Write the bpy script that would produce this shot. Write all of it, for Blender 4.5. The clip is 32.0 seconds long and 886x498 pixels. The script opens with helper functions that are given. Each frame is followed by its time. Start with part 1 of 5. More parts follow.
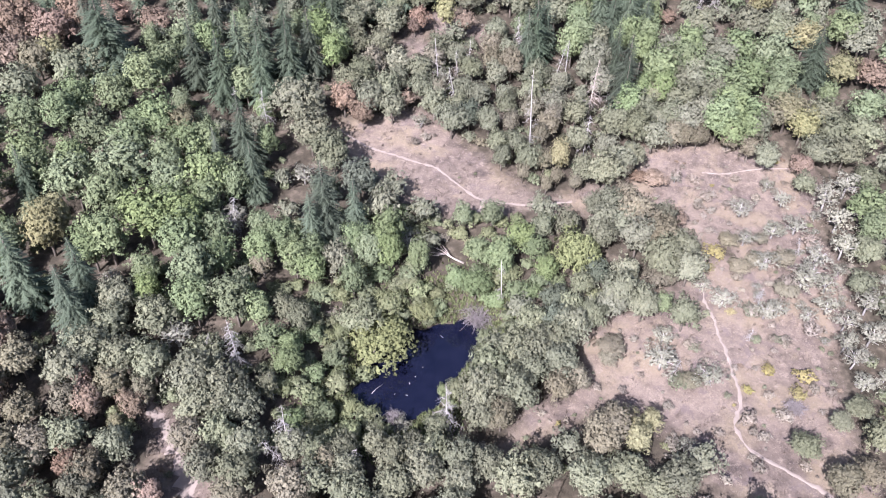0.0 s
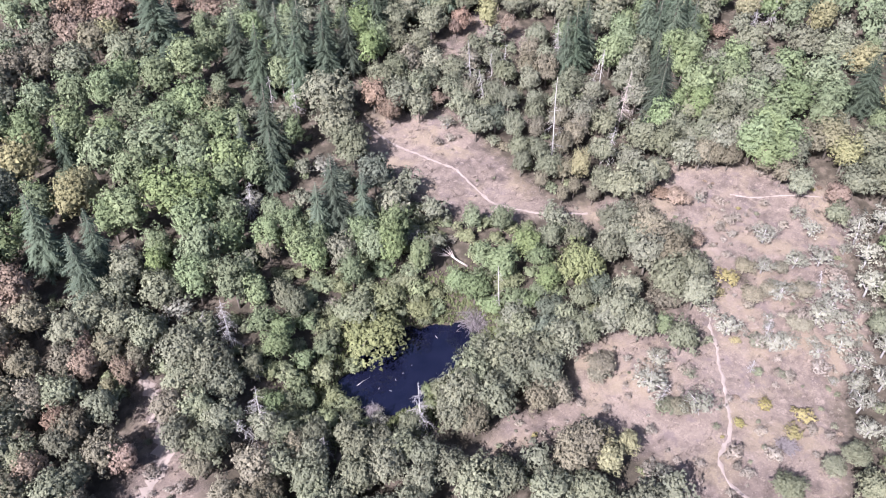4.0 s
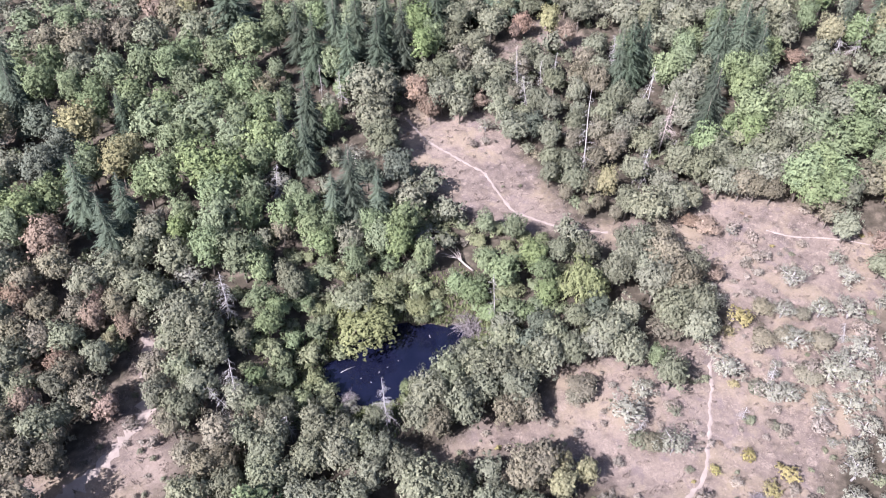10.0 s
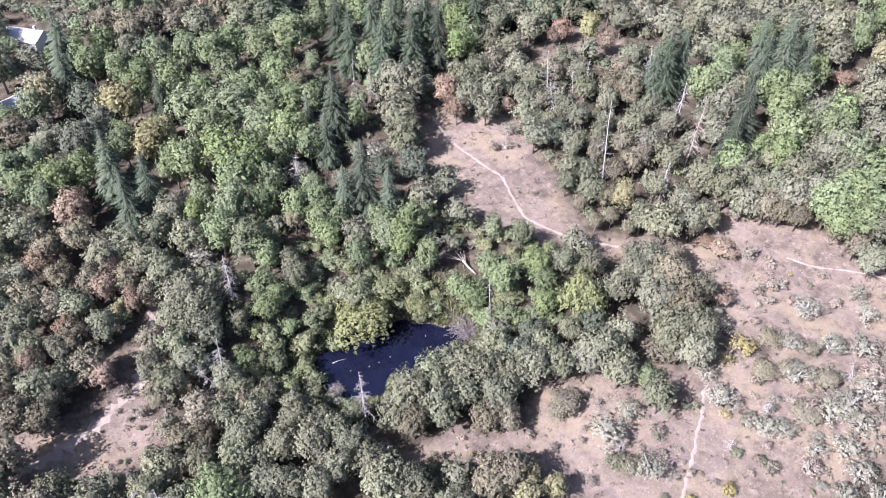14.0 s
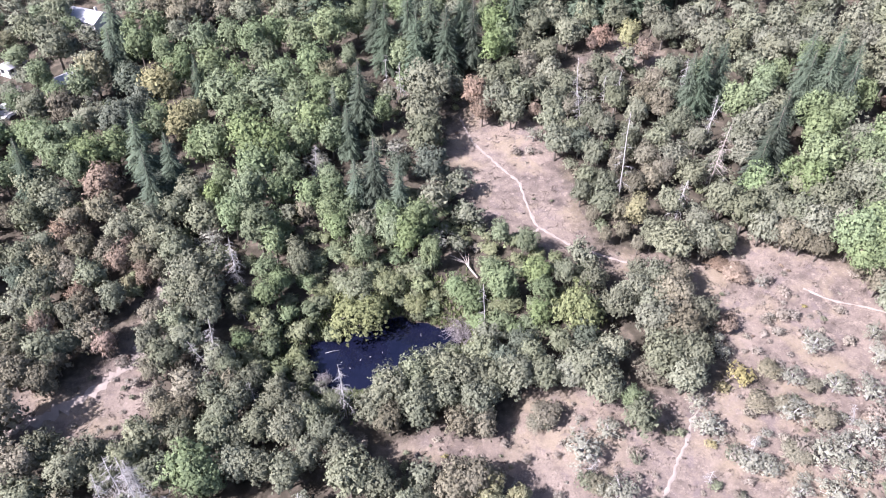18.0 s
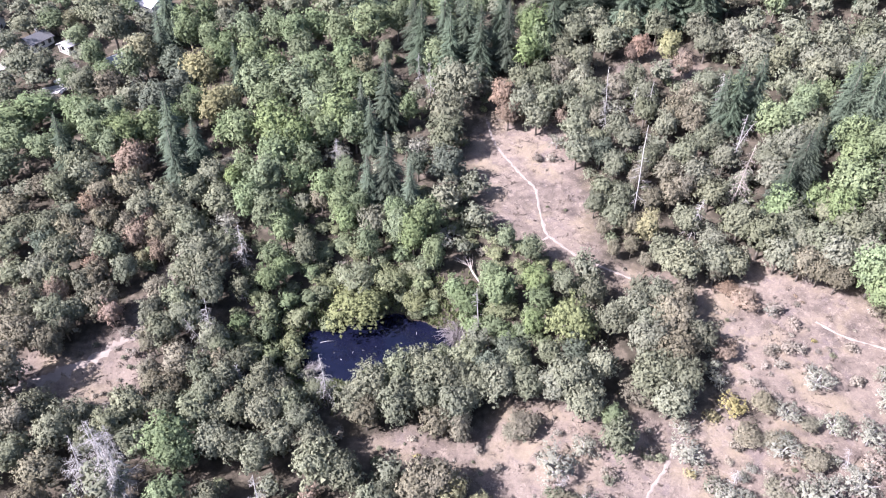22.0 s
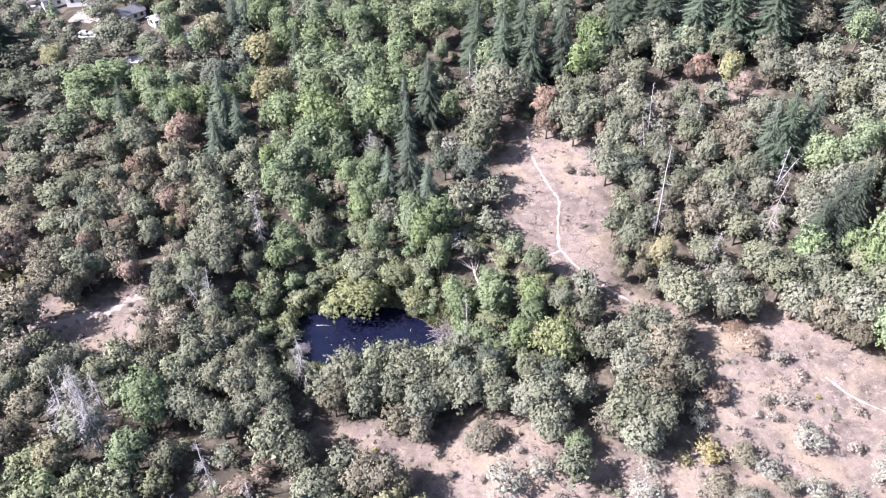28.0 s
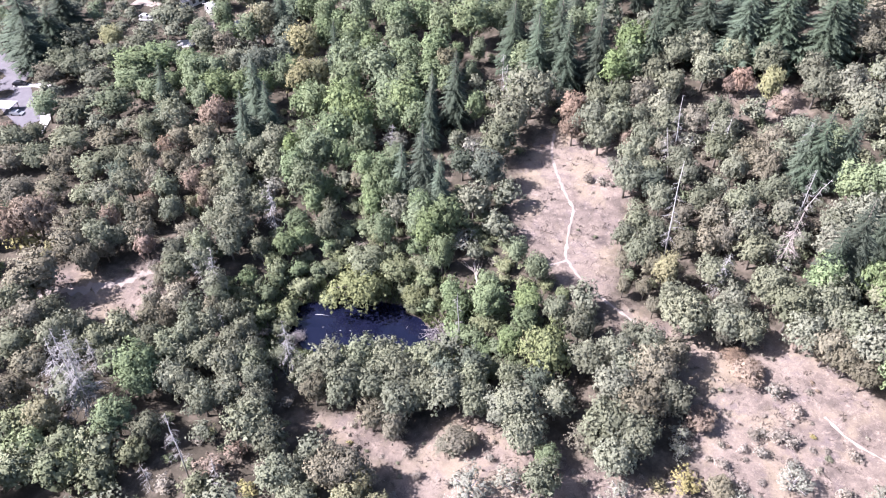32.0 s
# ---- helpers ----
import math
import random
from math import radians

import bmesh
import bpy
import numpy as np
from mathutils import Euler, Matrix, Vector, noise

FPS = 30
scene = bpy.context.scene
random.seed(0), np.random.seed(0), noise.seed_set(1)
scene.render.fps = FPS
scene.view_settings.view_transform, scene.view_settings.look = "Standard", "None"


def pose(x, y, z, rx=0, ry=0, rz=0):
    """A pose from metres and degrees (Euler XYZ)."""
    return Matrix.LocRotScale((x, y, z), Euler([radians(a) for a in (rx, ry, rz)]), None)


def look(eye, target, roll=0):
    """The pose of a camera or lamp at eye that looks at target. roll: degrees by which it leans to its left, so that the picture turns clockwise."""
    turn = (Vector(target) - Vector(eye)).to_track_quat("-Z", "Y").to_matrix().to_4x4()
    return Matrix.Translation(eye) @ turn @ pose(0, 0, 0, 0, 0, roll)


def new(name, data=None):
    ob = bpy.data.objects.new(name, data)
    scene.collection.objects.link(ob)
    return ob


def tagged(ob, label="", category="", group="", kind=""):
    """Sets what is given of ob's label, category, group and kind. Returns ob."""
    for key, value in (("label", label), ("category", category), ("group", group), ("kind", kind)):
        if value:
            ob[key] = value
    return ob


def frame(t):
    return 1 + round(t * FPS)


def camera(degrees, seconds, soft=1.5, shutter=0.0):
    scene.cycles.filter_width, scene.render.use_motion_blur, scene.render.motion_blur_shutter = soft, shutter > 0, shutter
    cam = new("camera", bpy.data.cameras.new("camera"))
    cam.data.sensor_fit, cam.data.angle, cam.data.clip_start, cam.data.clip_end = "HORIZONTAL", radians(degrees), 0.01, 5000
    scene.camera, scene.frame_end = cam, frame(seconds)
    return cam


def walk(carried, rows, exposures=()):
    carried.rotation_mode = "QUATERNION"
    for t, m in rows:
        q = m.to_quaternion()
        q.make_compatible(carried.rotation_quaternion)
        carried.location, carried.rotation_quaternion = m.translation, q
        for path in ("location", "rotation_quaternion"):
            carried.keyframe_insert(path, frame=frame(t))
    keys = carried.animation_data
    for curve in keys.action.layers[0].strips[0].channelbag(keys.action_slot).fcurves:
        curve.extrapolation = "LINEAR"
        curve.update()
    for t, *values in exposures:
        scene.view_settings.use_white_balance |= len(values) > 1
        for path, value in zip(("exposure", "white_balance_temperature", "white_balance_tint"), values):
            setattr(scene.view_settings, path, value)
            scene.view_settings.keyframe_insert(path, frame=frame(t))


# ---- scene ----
# The drone circles the pond at a steady height: seconds, x, y, z, pitch, heading, roll.
FLIGHT = [
    (0, -60.12, -126.31, 117.32, -39.111, -29.573, -0.198),
    (1, -56.43, -128.49, 117.30, -39.049, -27.588, -0.204),
    (2, -52.74, -130.49, 117.33, -39.009, -25.634, -0.210),
    (3, -49.05, -132.30, 117.39, -38.986, -23.708, -0.216),
    (4, -45.34, -133.95, 117.48, -38.978, -21.806, -0.219),
    (5, -41.63, -135.43, 117.60, -38.983, -19.927, -0.222),
    (6, -37.90, -136.75, 117.73, -38.997, -18.066, -0.222),
    (7, -34.16, -137.91, 117.88, -39.020, -16.221, -0.220),
    (8, -30.41, -138.94, 118.04, -39.047, -14.391, -0.215),
    (9, -26.65, -139.81, 118.19, -39.078, -12.572, -0.207),
    (10, -22.87, -140.55, 118.35, -39.111, -10.762, -0.197),
    (11, -19.08, -141.16, 118.49, -39.144, -8.960, -0.183),
    (12, -15.28, -141.64, 118.63, -39.175, -7.163, -0.167),
    (13, -11.47, -141.99, 118.75, -39.205, -5.370, -0.148),
    (14, -7.66, -142.21, 118.85, -39.231, -3.580, -0.125),
    (15, -3.83, -142.32, 118.94, -39.253, -1.790, -0.100),
    (16, 0.00, -142.30, 119.00, -39.270, 0.000, -0.073),
    (17, 3.83, -142.16, 119.04, -39.282, 1.791, -0.043),
    (18, 7.66, -141.90, 119.06, -39.288, 3.585, -0.011),
    (19, 11.49, -141.53, 119.05, -39.288, 5.382, 0.022),
    (20, 15.31, -141.04, 119.02, -39.284, 7.183, 0.056),
    (21, 19.13, -140.42, 118.96, -39.274, 8.988, 0.091),
    (22, 22.92, -139.69, 118.88, -39.259, 10.797, 0.126),
    (23, 26.70, -138.84, 118.77, -39.240, 12.611, 0.160),
    (24, 30.45, -137.86, 118.64, -39.218, 14.430, 0.192),
    (25, 34.18, -136.76, 118.49, -39.194, 16.254, 0.223),
    (26, 37.87, -135.52, 118.33, -39.169, 18.082, 0.251),
    (27, 41.52, -134.16, 118.15, -39.144, 19.913, 0.275),
    (28, 45.12, -132.66, 117.96, -39.121, 21.748, 0.294),
    (29, 48.67, -131.01, 117.76, -39.102, 23.586, 0.308),
    (30, 52.16, -129.23, 117.56, -39.089, 25.425, 0.315),
    (31, 55.59, -127.29, 117.35, -39.083, 27.264, 0.314),
    (32, 58.94, -125.20, 117.16, -39.088, 29.103, 0.304),
]
cam = camera(62.92, 32.0, soft=1.1)
walk(cam, [(t, pose(x, y, z, 90 + p, 0, h) @ pose(0, 0, 0, 0, 0, r)) for t, x, y, z, p, h, r in FLIGHT],
     exposures=[(0, 1.76, 6030, 24), (9, 1.80, 6030, 24), (18, 1.94, 6030, 24), (32, 2.15, 6030, 24)])

# ---- daylight ----
SUN_AZ, SUN_EL = radians(213), radians(41)          # where the sun stands, anticlockwise from +x
sun_dir = Vector((math.cos(SUN_AZ) * math.cos(SUN_EL), math.sin(SUN_AZ) * math.cos(SUN_EL), math.sin(SUN_EL)))
world = bpy.data.worlds.new("sky")
scene.world = world
world.use_nodes = True
wn = world.node_tree.nodes
sky = wn.new("ShaderNodeTexSky")
sky.sky_type, sky.sun_disc = "NISHITA", False
sky.sun_elevation, sky.sun_rotation = SUN_EL, math.atan2(sun_dir.x, sun_dir.y)
sky.dust_density, sky.air_density = 2.0, 1.0
world.node_tree.links.new(sky.outputs[0], wn["Background"].inputs[0])
wn["Background"].inputs[1].default_value = 0.075
sun_data = bpy.data.lights.new("sun", "SUN")
sun_data.energy, sun_data.angle, sun_data.color = 5.0, radians(0.55), (1.0, 0.965, 0.925)
sun = new("sun", sun_data)
sun.matrix_world = look(sun_dir * 300, (0, 0, 0))


# ---- materials ----
def node_mat(name, rough=0.8, spec=0.3, metal=0.0):
    mat = bpy.data.materials.new(name)
    mat.use_nodes = True
    nodes, links = mat.node_tree.nodes, mat.node_tree.links
    b = nodes["Principled BSDF"]
    b.inputs["Roughness"].default_value = rough
    b.inputs["Specular IOR Level"].default_value = spec
    b.inputs["Metallic"].default_value = metal
    return mat, nodes, links, b


def ramp(nodes, stops):
    r = nodes.new("ShaderNodeValToRGB")
    r.color_ramp.elements.remove(r.color_ramp.elements[1])
    for i, (pos, col) in enumerate(stops):
        e = r.color_ramp.elements[0] if i == 0 else r.color_ramp.elements.new(pos)
        e.position, e.color = pos, (*col, 1)
    return r


def noise_tex(nodes, links, scale, detail=4.0, rough=0.6, space="Object"):
    tc = nodes.new("ShaderNodeTexCoord")
    n = nodes.new("ShaderNodeTexNoise")
    n.inputs["Scale"].default_value, n.inputs["Detail"].default_value = scale, detail
    n.inputs["Roughness"].default_value = rough
    links.new(tc.outputs[space], n.inputs["Vector"])
    return n


def mix_col(nodes, links, fac, a, b, mode="MIX"):
    m = nodes.new("ShaderNodeMix")
    m.data_type, m.blend_type = "RGBA", mode
    for sock, v in ((m.inputs[0], fac), (m.inputs[6], a), (m.inputs[7], b)):
        if isinstance(v, (int, float)):
            sock.default_value = v
        elif isinstance(v, tuple):
            sock.default_value = (*v, 1)
        else:
            links.new(v, sock)
    return m.outputs[2]


def bump(nodes, links, b, height, strength=0.5, dist=0.1):
    bn = nodes.new("ShaderNodeBump")
    bn.inputs["Strength"].default_value, bn.inputs["Distance"].default_value = strength, dist
    links.new(height, bn.inputs["Height"])
    links.new(bn.outputs[0], b.inputs["Normal"])


def leaf_mat(name, dark, mid, light, spread=0.35, hue=0.02, glow=0.22):
    """Leaves: each spray of leaves has its own tone, each plant its own shade."""
    mat, nodes, links, b = node_mat(name, 0.75, 0.08)
    geo = nodes.new("ShaderNodeNewGeometry")
    dark, mid, light = [tuple(0.96 * (c * 0.5 + m * 0.5) for c, m in zip(q, mid)) for q in (dark, mid, light)]
    r = ramp(nodes, [(0.0, dark), (0.5, mid), (1.0, light)])
    links.new(geo.outputs["Random Per Island"], r.inputs[0])
    info = nodes.new("ShaderNodeObjectInfo")
    hsv = nodes.new("ShaderNodeHueSaturation")
    for sock, lo, hi in (("Value", 1 - spread, 1 + spread), ("Hue", 0.5 - hue * 0.6, 0.5 + hue * 0.6), ("Saturation", 0.78, 1.05)):
        mr = nodes.new("ShaderNodeMapRange")
        mr.inputs["To Min"].default_value, mr.inputs["To Max"].default_value = lo, hi
        src = info.outputs["Random"]
        if sock != "Value":
            ml = nodes.new("ShaderNodeMath")
            ml.operation = "MULTIPLY"
            ml.inputs[1].default_value = 7.31 if sock == "Hue" else 17.7
            fr = nodes.new("ShaderNodeMath")
            fr.operation = "FRACT"
            links.new(src, ml.inputs[0])
            links.new(ml.outputs[0], fr.inputs[0])
            src = fr.outputs[0]
        links.new(src, mr.inputs["Value"])
        links.new(mr.outputs[0], hsv.inputs[sock])
    links.new(r.outputs[0], hsv.inputs["Color"])
    # broad mottling over each crown
    n = noise_tex(nodes, links, 0.45, 2.0)
    col = mix_col(nodes, links, n.outputs[0], hsv.outputs[0], (0.42, 0.40, 0.36), "SOFT_LIGHT")
    # the single leaves of a spray
    fine = noise_tex(nodes, links, 2.0, 3.0, 0.7)
    grain = ramp(nodes, [(0.34, (0.70, 0.71, 0.73)), (0.5, (0.96, 0.96, 0.96)), (0.66, (1.12, 1.12, 1.08))])
    links.new(fine.outputs[0], grain.inputs[0])
    col = mix_col(nodes, links, 1.0, col, grain.outputs[0], "MULTIPLY")
    links.new(col, b.inputs["Base Color"])
    tr = nodes.new("ShaderNodeBsdfTranslucent")
    links.new(col, tr.inputs[0])
    mx = nodes.new("ShaderNodeMixShader")
    mx.inputs[0].default_value = glow * 0.7
    links.new(b.outputs[0], mx.inputs[1])
    links.new(tr.outputs[0], mx.inputs[2])
    links.new(mx.outputs[0], nodes["Material Output"].inputs[0])
    return mat


def bark_mat(name, dark, light, scale=2.0, rough=0.85):
    mat, nodes, links, b = node_mat(name, rough, 0.2)
    n = noise_tex(nodes, links, scale, 6.0, 0.7)
    r = ramp(nodes, [(0.3, dark), (0.7, light)])
    links.new(n.outputs[0], r.inputs[0])
    info = nodes.new("ShaderNodeObjectInfo")
    col = mix_col(nodes, links, info.outputs["Random"], r.outputs[0], light)
    links.new(mix_col(nodes, links, 0.6, r.outputs[0], col), b.inputs["Base Color"])
    bump(nodes, links, b, n.outputs[0], 0.6, 0.05)
    return mat


LEAF = {
    "oak": leaf_mat("oak_leaves", (0.112, 0.123, 0.084), (0.160, 0.173, 0.120), (0.206, 0.220, 0.157), 0.24, 0.025, 0.22),
    # partly the oaks' own pale tone, partly haze on the right-hand slope put into it
    "pale": leaf_mat("pale_oak_leaves", (0.120, 0.128, 0.092), (0.170, 0.180, 0.132), (0.216, 0.228, 0.170), 0.18, 0.02),
    "dusty": leaf_mat("dusty_leaves", (0.120, 0.113, 0.082), (0.170, 0.160, 0.118), (0.220, 0.207, 0.156), 0.24, 0.02),
    "maple": leaf_mat("green_leaves", (0.110, 0.144, 0.080), (0.158, 0.202, 0.113), (0.202, 0.252, 0.146), 0.20, 0.014, 0.28),
    "bright": leaf_mat("sunny_leaves", (0.120, 0.158, 0.078), (0.170, 0.221, 0.108), (0.220, 0.276, 0.142), 0.12, 0.012, 0.3),
    "dark": leaf_mat("deep_green_leaves", (0.066, 0.082, 0.062), (0.102, 0.122, 0.094), (0.145, 0.168, 0.132), 0.15, 0.02, 0.2),
    "lime": leaf_mat("lime_leaves", (0.138, 0.160, 0.076), (0.194, 0.218, 0.106), (0.248, 0.272, 0.138), 0.08, 0.01, 0.3),
    "willow": leaf_mat("willow_leaves", (0.134, 0.152, 0.074), (0.186, 0.208, 0.104), (0.238, 0.260, 0.136), 0.06, 0.015, 0.3),
    "ochre": leaf_mat("ochre_leaves", (0.158, 0.158, 0.086), (0.222, 0.218, 0.124), (0.285, 0.280, 0.168), 0.2, 0.02, 0.3),
    "russet": leaf_mat("russet_leaves", (0.150, 0.112, 0.086), (0.220, 0.164, 0.128), (0.29, 0.225, 0.178), 0.22, 0.02, 0.25),
    "grey": leaf_mat("grey_leaves", (0.158, 0.164, 0.130), (0.222, 0.227, 0.186), (0.285, 0.288, 0.246), 0.15, 0.02, 0.2),
    "thicket": leaf_mat("thicket_leaves", (0.116, 0.137, 0.078), (0.172, 0.196, 0.115), (0.228, 0.252, 0.154), 0.24, 0.03, 0.25),
    "yellow": leaf_mat("yellow_leaves", (0.196, 0.176, 0.080), (0.264, 0.240, 0.112), (0.33, 0.304, 0.150), 0.12, 0.015, 0.3),
    "fir": leaf_mat("fir_needles", (0.038, 0.054, 0.038), (0.066, 0.089, 0.063), (0.094, 0.124, 0.090), 0.3, 0.02, 0.12),
    "dry": leaf_mat("dry_leaves", (0.160, 0.140, 0.118), (0.23, 0.205, 0.176), (0.30, 0.272, 0.238), 0.22, 0.03, 0.2),
    "sedge": leaf_mat("sedge_blades", (0.075, 0.092, 0.048), (0.135, 0.155, 0.082), (0.20, 0.21, 0.12), 0.2, 0.03, 0.25),
}
WEED = leaf_mat("dead_weed", (0.085, 0.070, 0.066), (0.135, 0.112, 0.102), (0.20, 0.165, 0.145), 0.2, 0.01, 0.3)
STRAW = leaf_mat("dry_straw", (0.17, 0.142, 0.130), (0.25, 0.210, 0.190), (0.34, 0.290, 0.262), 0.2, 0.01, 0.45)
BARK = bark_mat("oak_bark", (0.06, 0.05, 0.042), (0.17, 0.15, 0.13))
DEAD = bark_mat("weathered_wood", (0.19, 0.182, 0.178), (0.37, 0.355, 0.348), 1.2)
PALE = bark_mat("bleached_wood", (0.24, 0.205, 0.188), (0.36, 0.318, 0.29), 1.2)
TWIG = bark_mat("grey_lilac_twigs", (0.115, 0.102, 0.104), (0.235, 0.212, 0.215), 1.2)


def ground_mat():
    mat, nodes, links, b = node_mat("dry_ground", 0.95, 0.1)
    big = noise_tex(nodes, links, 0.045, 5.0, 0.6)
    mid = noise_tex(nodes, links, 0.35, 6.0, 0.65)
    fine = noise_tex(nodes, links, 3.0, 8.0, 0.75)
    grass = ramp(nodes, [(0.36, (0.080, 0.067, 0.064)), (0.45, (0.126, 0.105, 0.093)), (0.54, (0.176, 0.147, 0.127)), (0.66, (0.214, 0.180, 0.154))])
    links.new(mix_col(nodes, links, 0.5, big.outputs[0], mid.outputs[0]), grass.inputs[0])
    # rank olive-tan and greyer patches
    patch = noise_tex(nodes, links, 0.11, 4.0, 0.6)
    pr = ramp(nodes, [(0.47, (0, 0, 0)), (0.62, (0.8, 0.8, 0.8))])
    links.new(patch.outputs[0], pr.inputs[0])
    dry = mix_col(nodes, links, pr.outputs[0], grass.outputs[0], (0.216, 0.182, 0.136))
    # bare greyish-lilac streaks
    bare = noise_tex(nodes, links, 0.19, 5.0, 0.7)
    br = ramp(nodes, [(0.54, (0, 0, 0)), (0.64, (0.75, 0.75, 0.75))])
    links.new(bare.outputs[0], br.inputs[0])
    dry = mix_col(nodes, links, br.outputs[0], dry, (0.134, 0.113, 0.112))
    wisp = noise_tex(nodes, links, 0.75, 5.0, 0.7)
    wr = ramp(nodes, [(0.54, (0, 0, 0)), (0.68, (0.8, 0.8, 0.8))])
    links.new(wisp.outputs[0], wr.inputs[0])
    dry = mix_col(nodes, links, wr.outputs[0], dry, (0.244, 0.206, 0.178))
    tone = ramp(nodes, [(0.25, (0.62, 0.58, 0.58)), (0.75, (1.06, 1.04, 1.02))])
    links.new(fine.outputs[0], tone.inputs[0])
    col = mix_col(nodes, links, 1.0, dry, tone.outputs[0], "MULTIPLY")
    # brown leaf litter, its colour darkened further for the shade between trees
    litter = ramp(nodes, [(0.3, (0.028, 0.025, 0.019)), (0.52, (0.056, 0.048, 0.037)), (0.75, (0.115, 0.096, 0.078))])
    links.new(mid.outputs[0], litter.inputs[0])
    at = nodes.new("ShaderNodeAttribute")
    at.attribute_name = "open"
    add = nodes.new("ShaderNodeMath")
    add.inputs[1].default_value = -0.5
    links.new(mid.outputs[0], add.inputs[0])
    ad2 = nodes.new("ShaderNodeMath")
    ad2.use_clamp = True
    links.new(add.outputs[0], ad2.inputs[0])
    links.new(at.outputs["Fac"], ad2.inputs[1])
    links.new(mix_col(nodes, links, ad2.outputs[0], litter.outputs[0], col), b.inputs["Base Color"])
    bump(nodes, links, b, fine.outputs[0], 0.8, 0.12)
    return mat


def plain_mat(name, a, c, scale=1.5, rough=0.8, spec=0.3, bumps=0.2):
    mat, nodes, links, b = node_mat(name, rough, spec)
    n = noise_tex(nodes, links, scale, 6.0, 0.65)
    r = ramp(nodes, [(0.3, a), (0.7, c)])
    links.new(n.outputs[0], r.inputs[0])
    links.new(r.outputs[0], b.inputs["Base Color"])
    bump(nodes, links, b, n.outputs[0], bumps, 0.04)
    return mat


GROUND = ground_mat()
DIRT = plain_mat("bare_dirt", (0.188, 0.158, 0.140), (0.240, 0.204, 0.182), 0.8, 0.95, 0.1)
ASPHALT = plain_mat("worn_asphalt", (0.088, 0.082, 0.092), (0.118, 0.110, 0.122), 0.5, 0.9, 0.2)
CONCRETE = plain_mat("pale_concrete", (0.27, 0.26, 0.255), (0.35, 0.34, 0.33), 0.8)
ROOF_GREY = plain_mat("grey_shingle", (0.085, 0.085, 0.095), (0.13, 0.13, 0.14), 2.5, 0.9)
ROOF_PALE = plain_mat("pale_metal_roof", (0.26, 0.26, 0.285), (0.34, 0.34, 0.36), 1.0, 0.75, 0.3)
SIDING = plain_mat("white_siding", (0.45, 0.44, 0.43), (0.55, 0.54, 0.52), 3.0, 0.7)
TRIM = plain_mat("dark_trim", (0.10, 0.09, 0.08), (0.16, 0.15, 0.14), 3.0, 0.6)
PANE = plain_mat("window_glass", (0.02, 0.025, 0.03), (0.05, 0.055, 0.06), 1.0, 0.08, 0.5)
TYRE = plain_mat("tyre_rubber", (0.015, 0.015, 0.016), (0.03, 0.03, 0.03), 5.0, 0.85)
PAINTS = [plain_mat("car_paint_%s" % n, c, c, 1.0, 0.25, 0.6, 0.0) for n, c in
          (("white", (0.5, 0.5, 0.5)), ("black", (0.03, 0.03, 0.035)), ("grey", (0.22, 0.23, 0.25)), ("red", (0.3, 0.04, 0.03)))]


def water_mat():
    mat, nodes, links, b = node_mat("pond_water", 0.05, 0.3)
    n = noise_tex(nodes, links, 0.25, 3.0)
    r = ramp(nodes, [(0.3, (0.003, 0.004, 0.012)), (0.7, (0.006, 0.007, 0.018))])
    links.new(n.outputs[0], r.inputs[0])
    links.new(r.outputs[0], b.inputs["Base Color"])
    w = noise_tex(nodes, links, 2.2, 3.0)
    bump(nodes, links, b, w.outputs[0], 0.08, 0.03)
    return mat


WATER = water_mat()


# ---- mesh helpers ----
def raw_mesh(name, verts, faces, mat, smooth=False):
    me = bpy.data.meshes.new(name)
    me.from_pydata([tuple(v) for v in verts], [], faces)
    me.materials.append(mat)
    if smooth:
        me.polygons.foreach_set("use_smooth", [True] * len(me.polygons))
    me.update()
    return me


def spray_mesh(name, verts, mat, normals=None):
    """A mesh of loose sprays from an array (n, corners, 3); normals (n, 3) give the soft shading of a leafy surface."""
    verts = np.asarray(verts, dtype=np.float32)
    n, k = verts.shape[:2]
    me = bpy.data.meshes.new(name)
    me.vertices.add(n * k)
    me.vertices.foreach_set("co", verts.ravel())
    me.loops.add(n * k)
    me.loops.foreach_set("vertex_index", np.arange(n * k, dtype=np.int32))
    me.polygons.add(n)
    me.polygons.foreach_set("loop_start", np.arange(0, n * k, k, dtype=np.int32))
    me.materials.append(mat)
    me.update(calc_edges=True)
    if normals is not None:
        me.polygons.foreach_set("use_smooth", [True] * n)
        me.normals_split_custom_set_from_vertices(np.repeat(normals, k, axis=0).tolist())
    return me


def part(name, bm, material, parent, label=""):
    """Links a bmesh or a mesh as one mesh object under a thing or a part."""
    if isinstance(bm, bpy.types.Mesh):
        me = bm
    else:
        me = bpy.data.meshes.new(name)
        bm.to_mesh(me)
        bm.free()
    if material and not me.materials:
        me.materials.append(material)
    ob = new(name, me)
    ob.parent = parent
    return tagged(ob, label)


def limb_geo(points, radii, sides=6):
    """Verts and faces of a tapered, bent limb through points."""
    verts, faces = [], []
    pts = [Vector(p) for p in points]
    for i, p in enumerate(pts):
        d = (pts[min(i + 1, len(pts) - 1)] - pts[max(i - 1, 0)]).normalized()
        a = d.orthogonal().normalized()
        c = d.cross(a)
        for k in range(sides):
            w = 2 * math.pi * k / sides
            verts.append(p + (a * math.cos(w) + c * math.sin(w)) * radii[i])
        if i:
            o = (i - 1) * sides
            for k in range(sides):
                faces.append((o + k, o + (k + 1) % sides, o + sides + (k + 1) % sides, o + sides + k))
    faces.append(tuple(range(sides))[::-1])
    o = (len(pts) - 1) * sides
    faces.append(tuple(range(o, o + sides)))
    return verts, faces


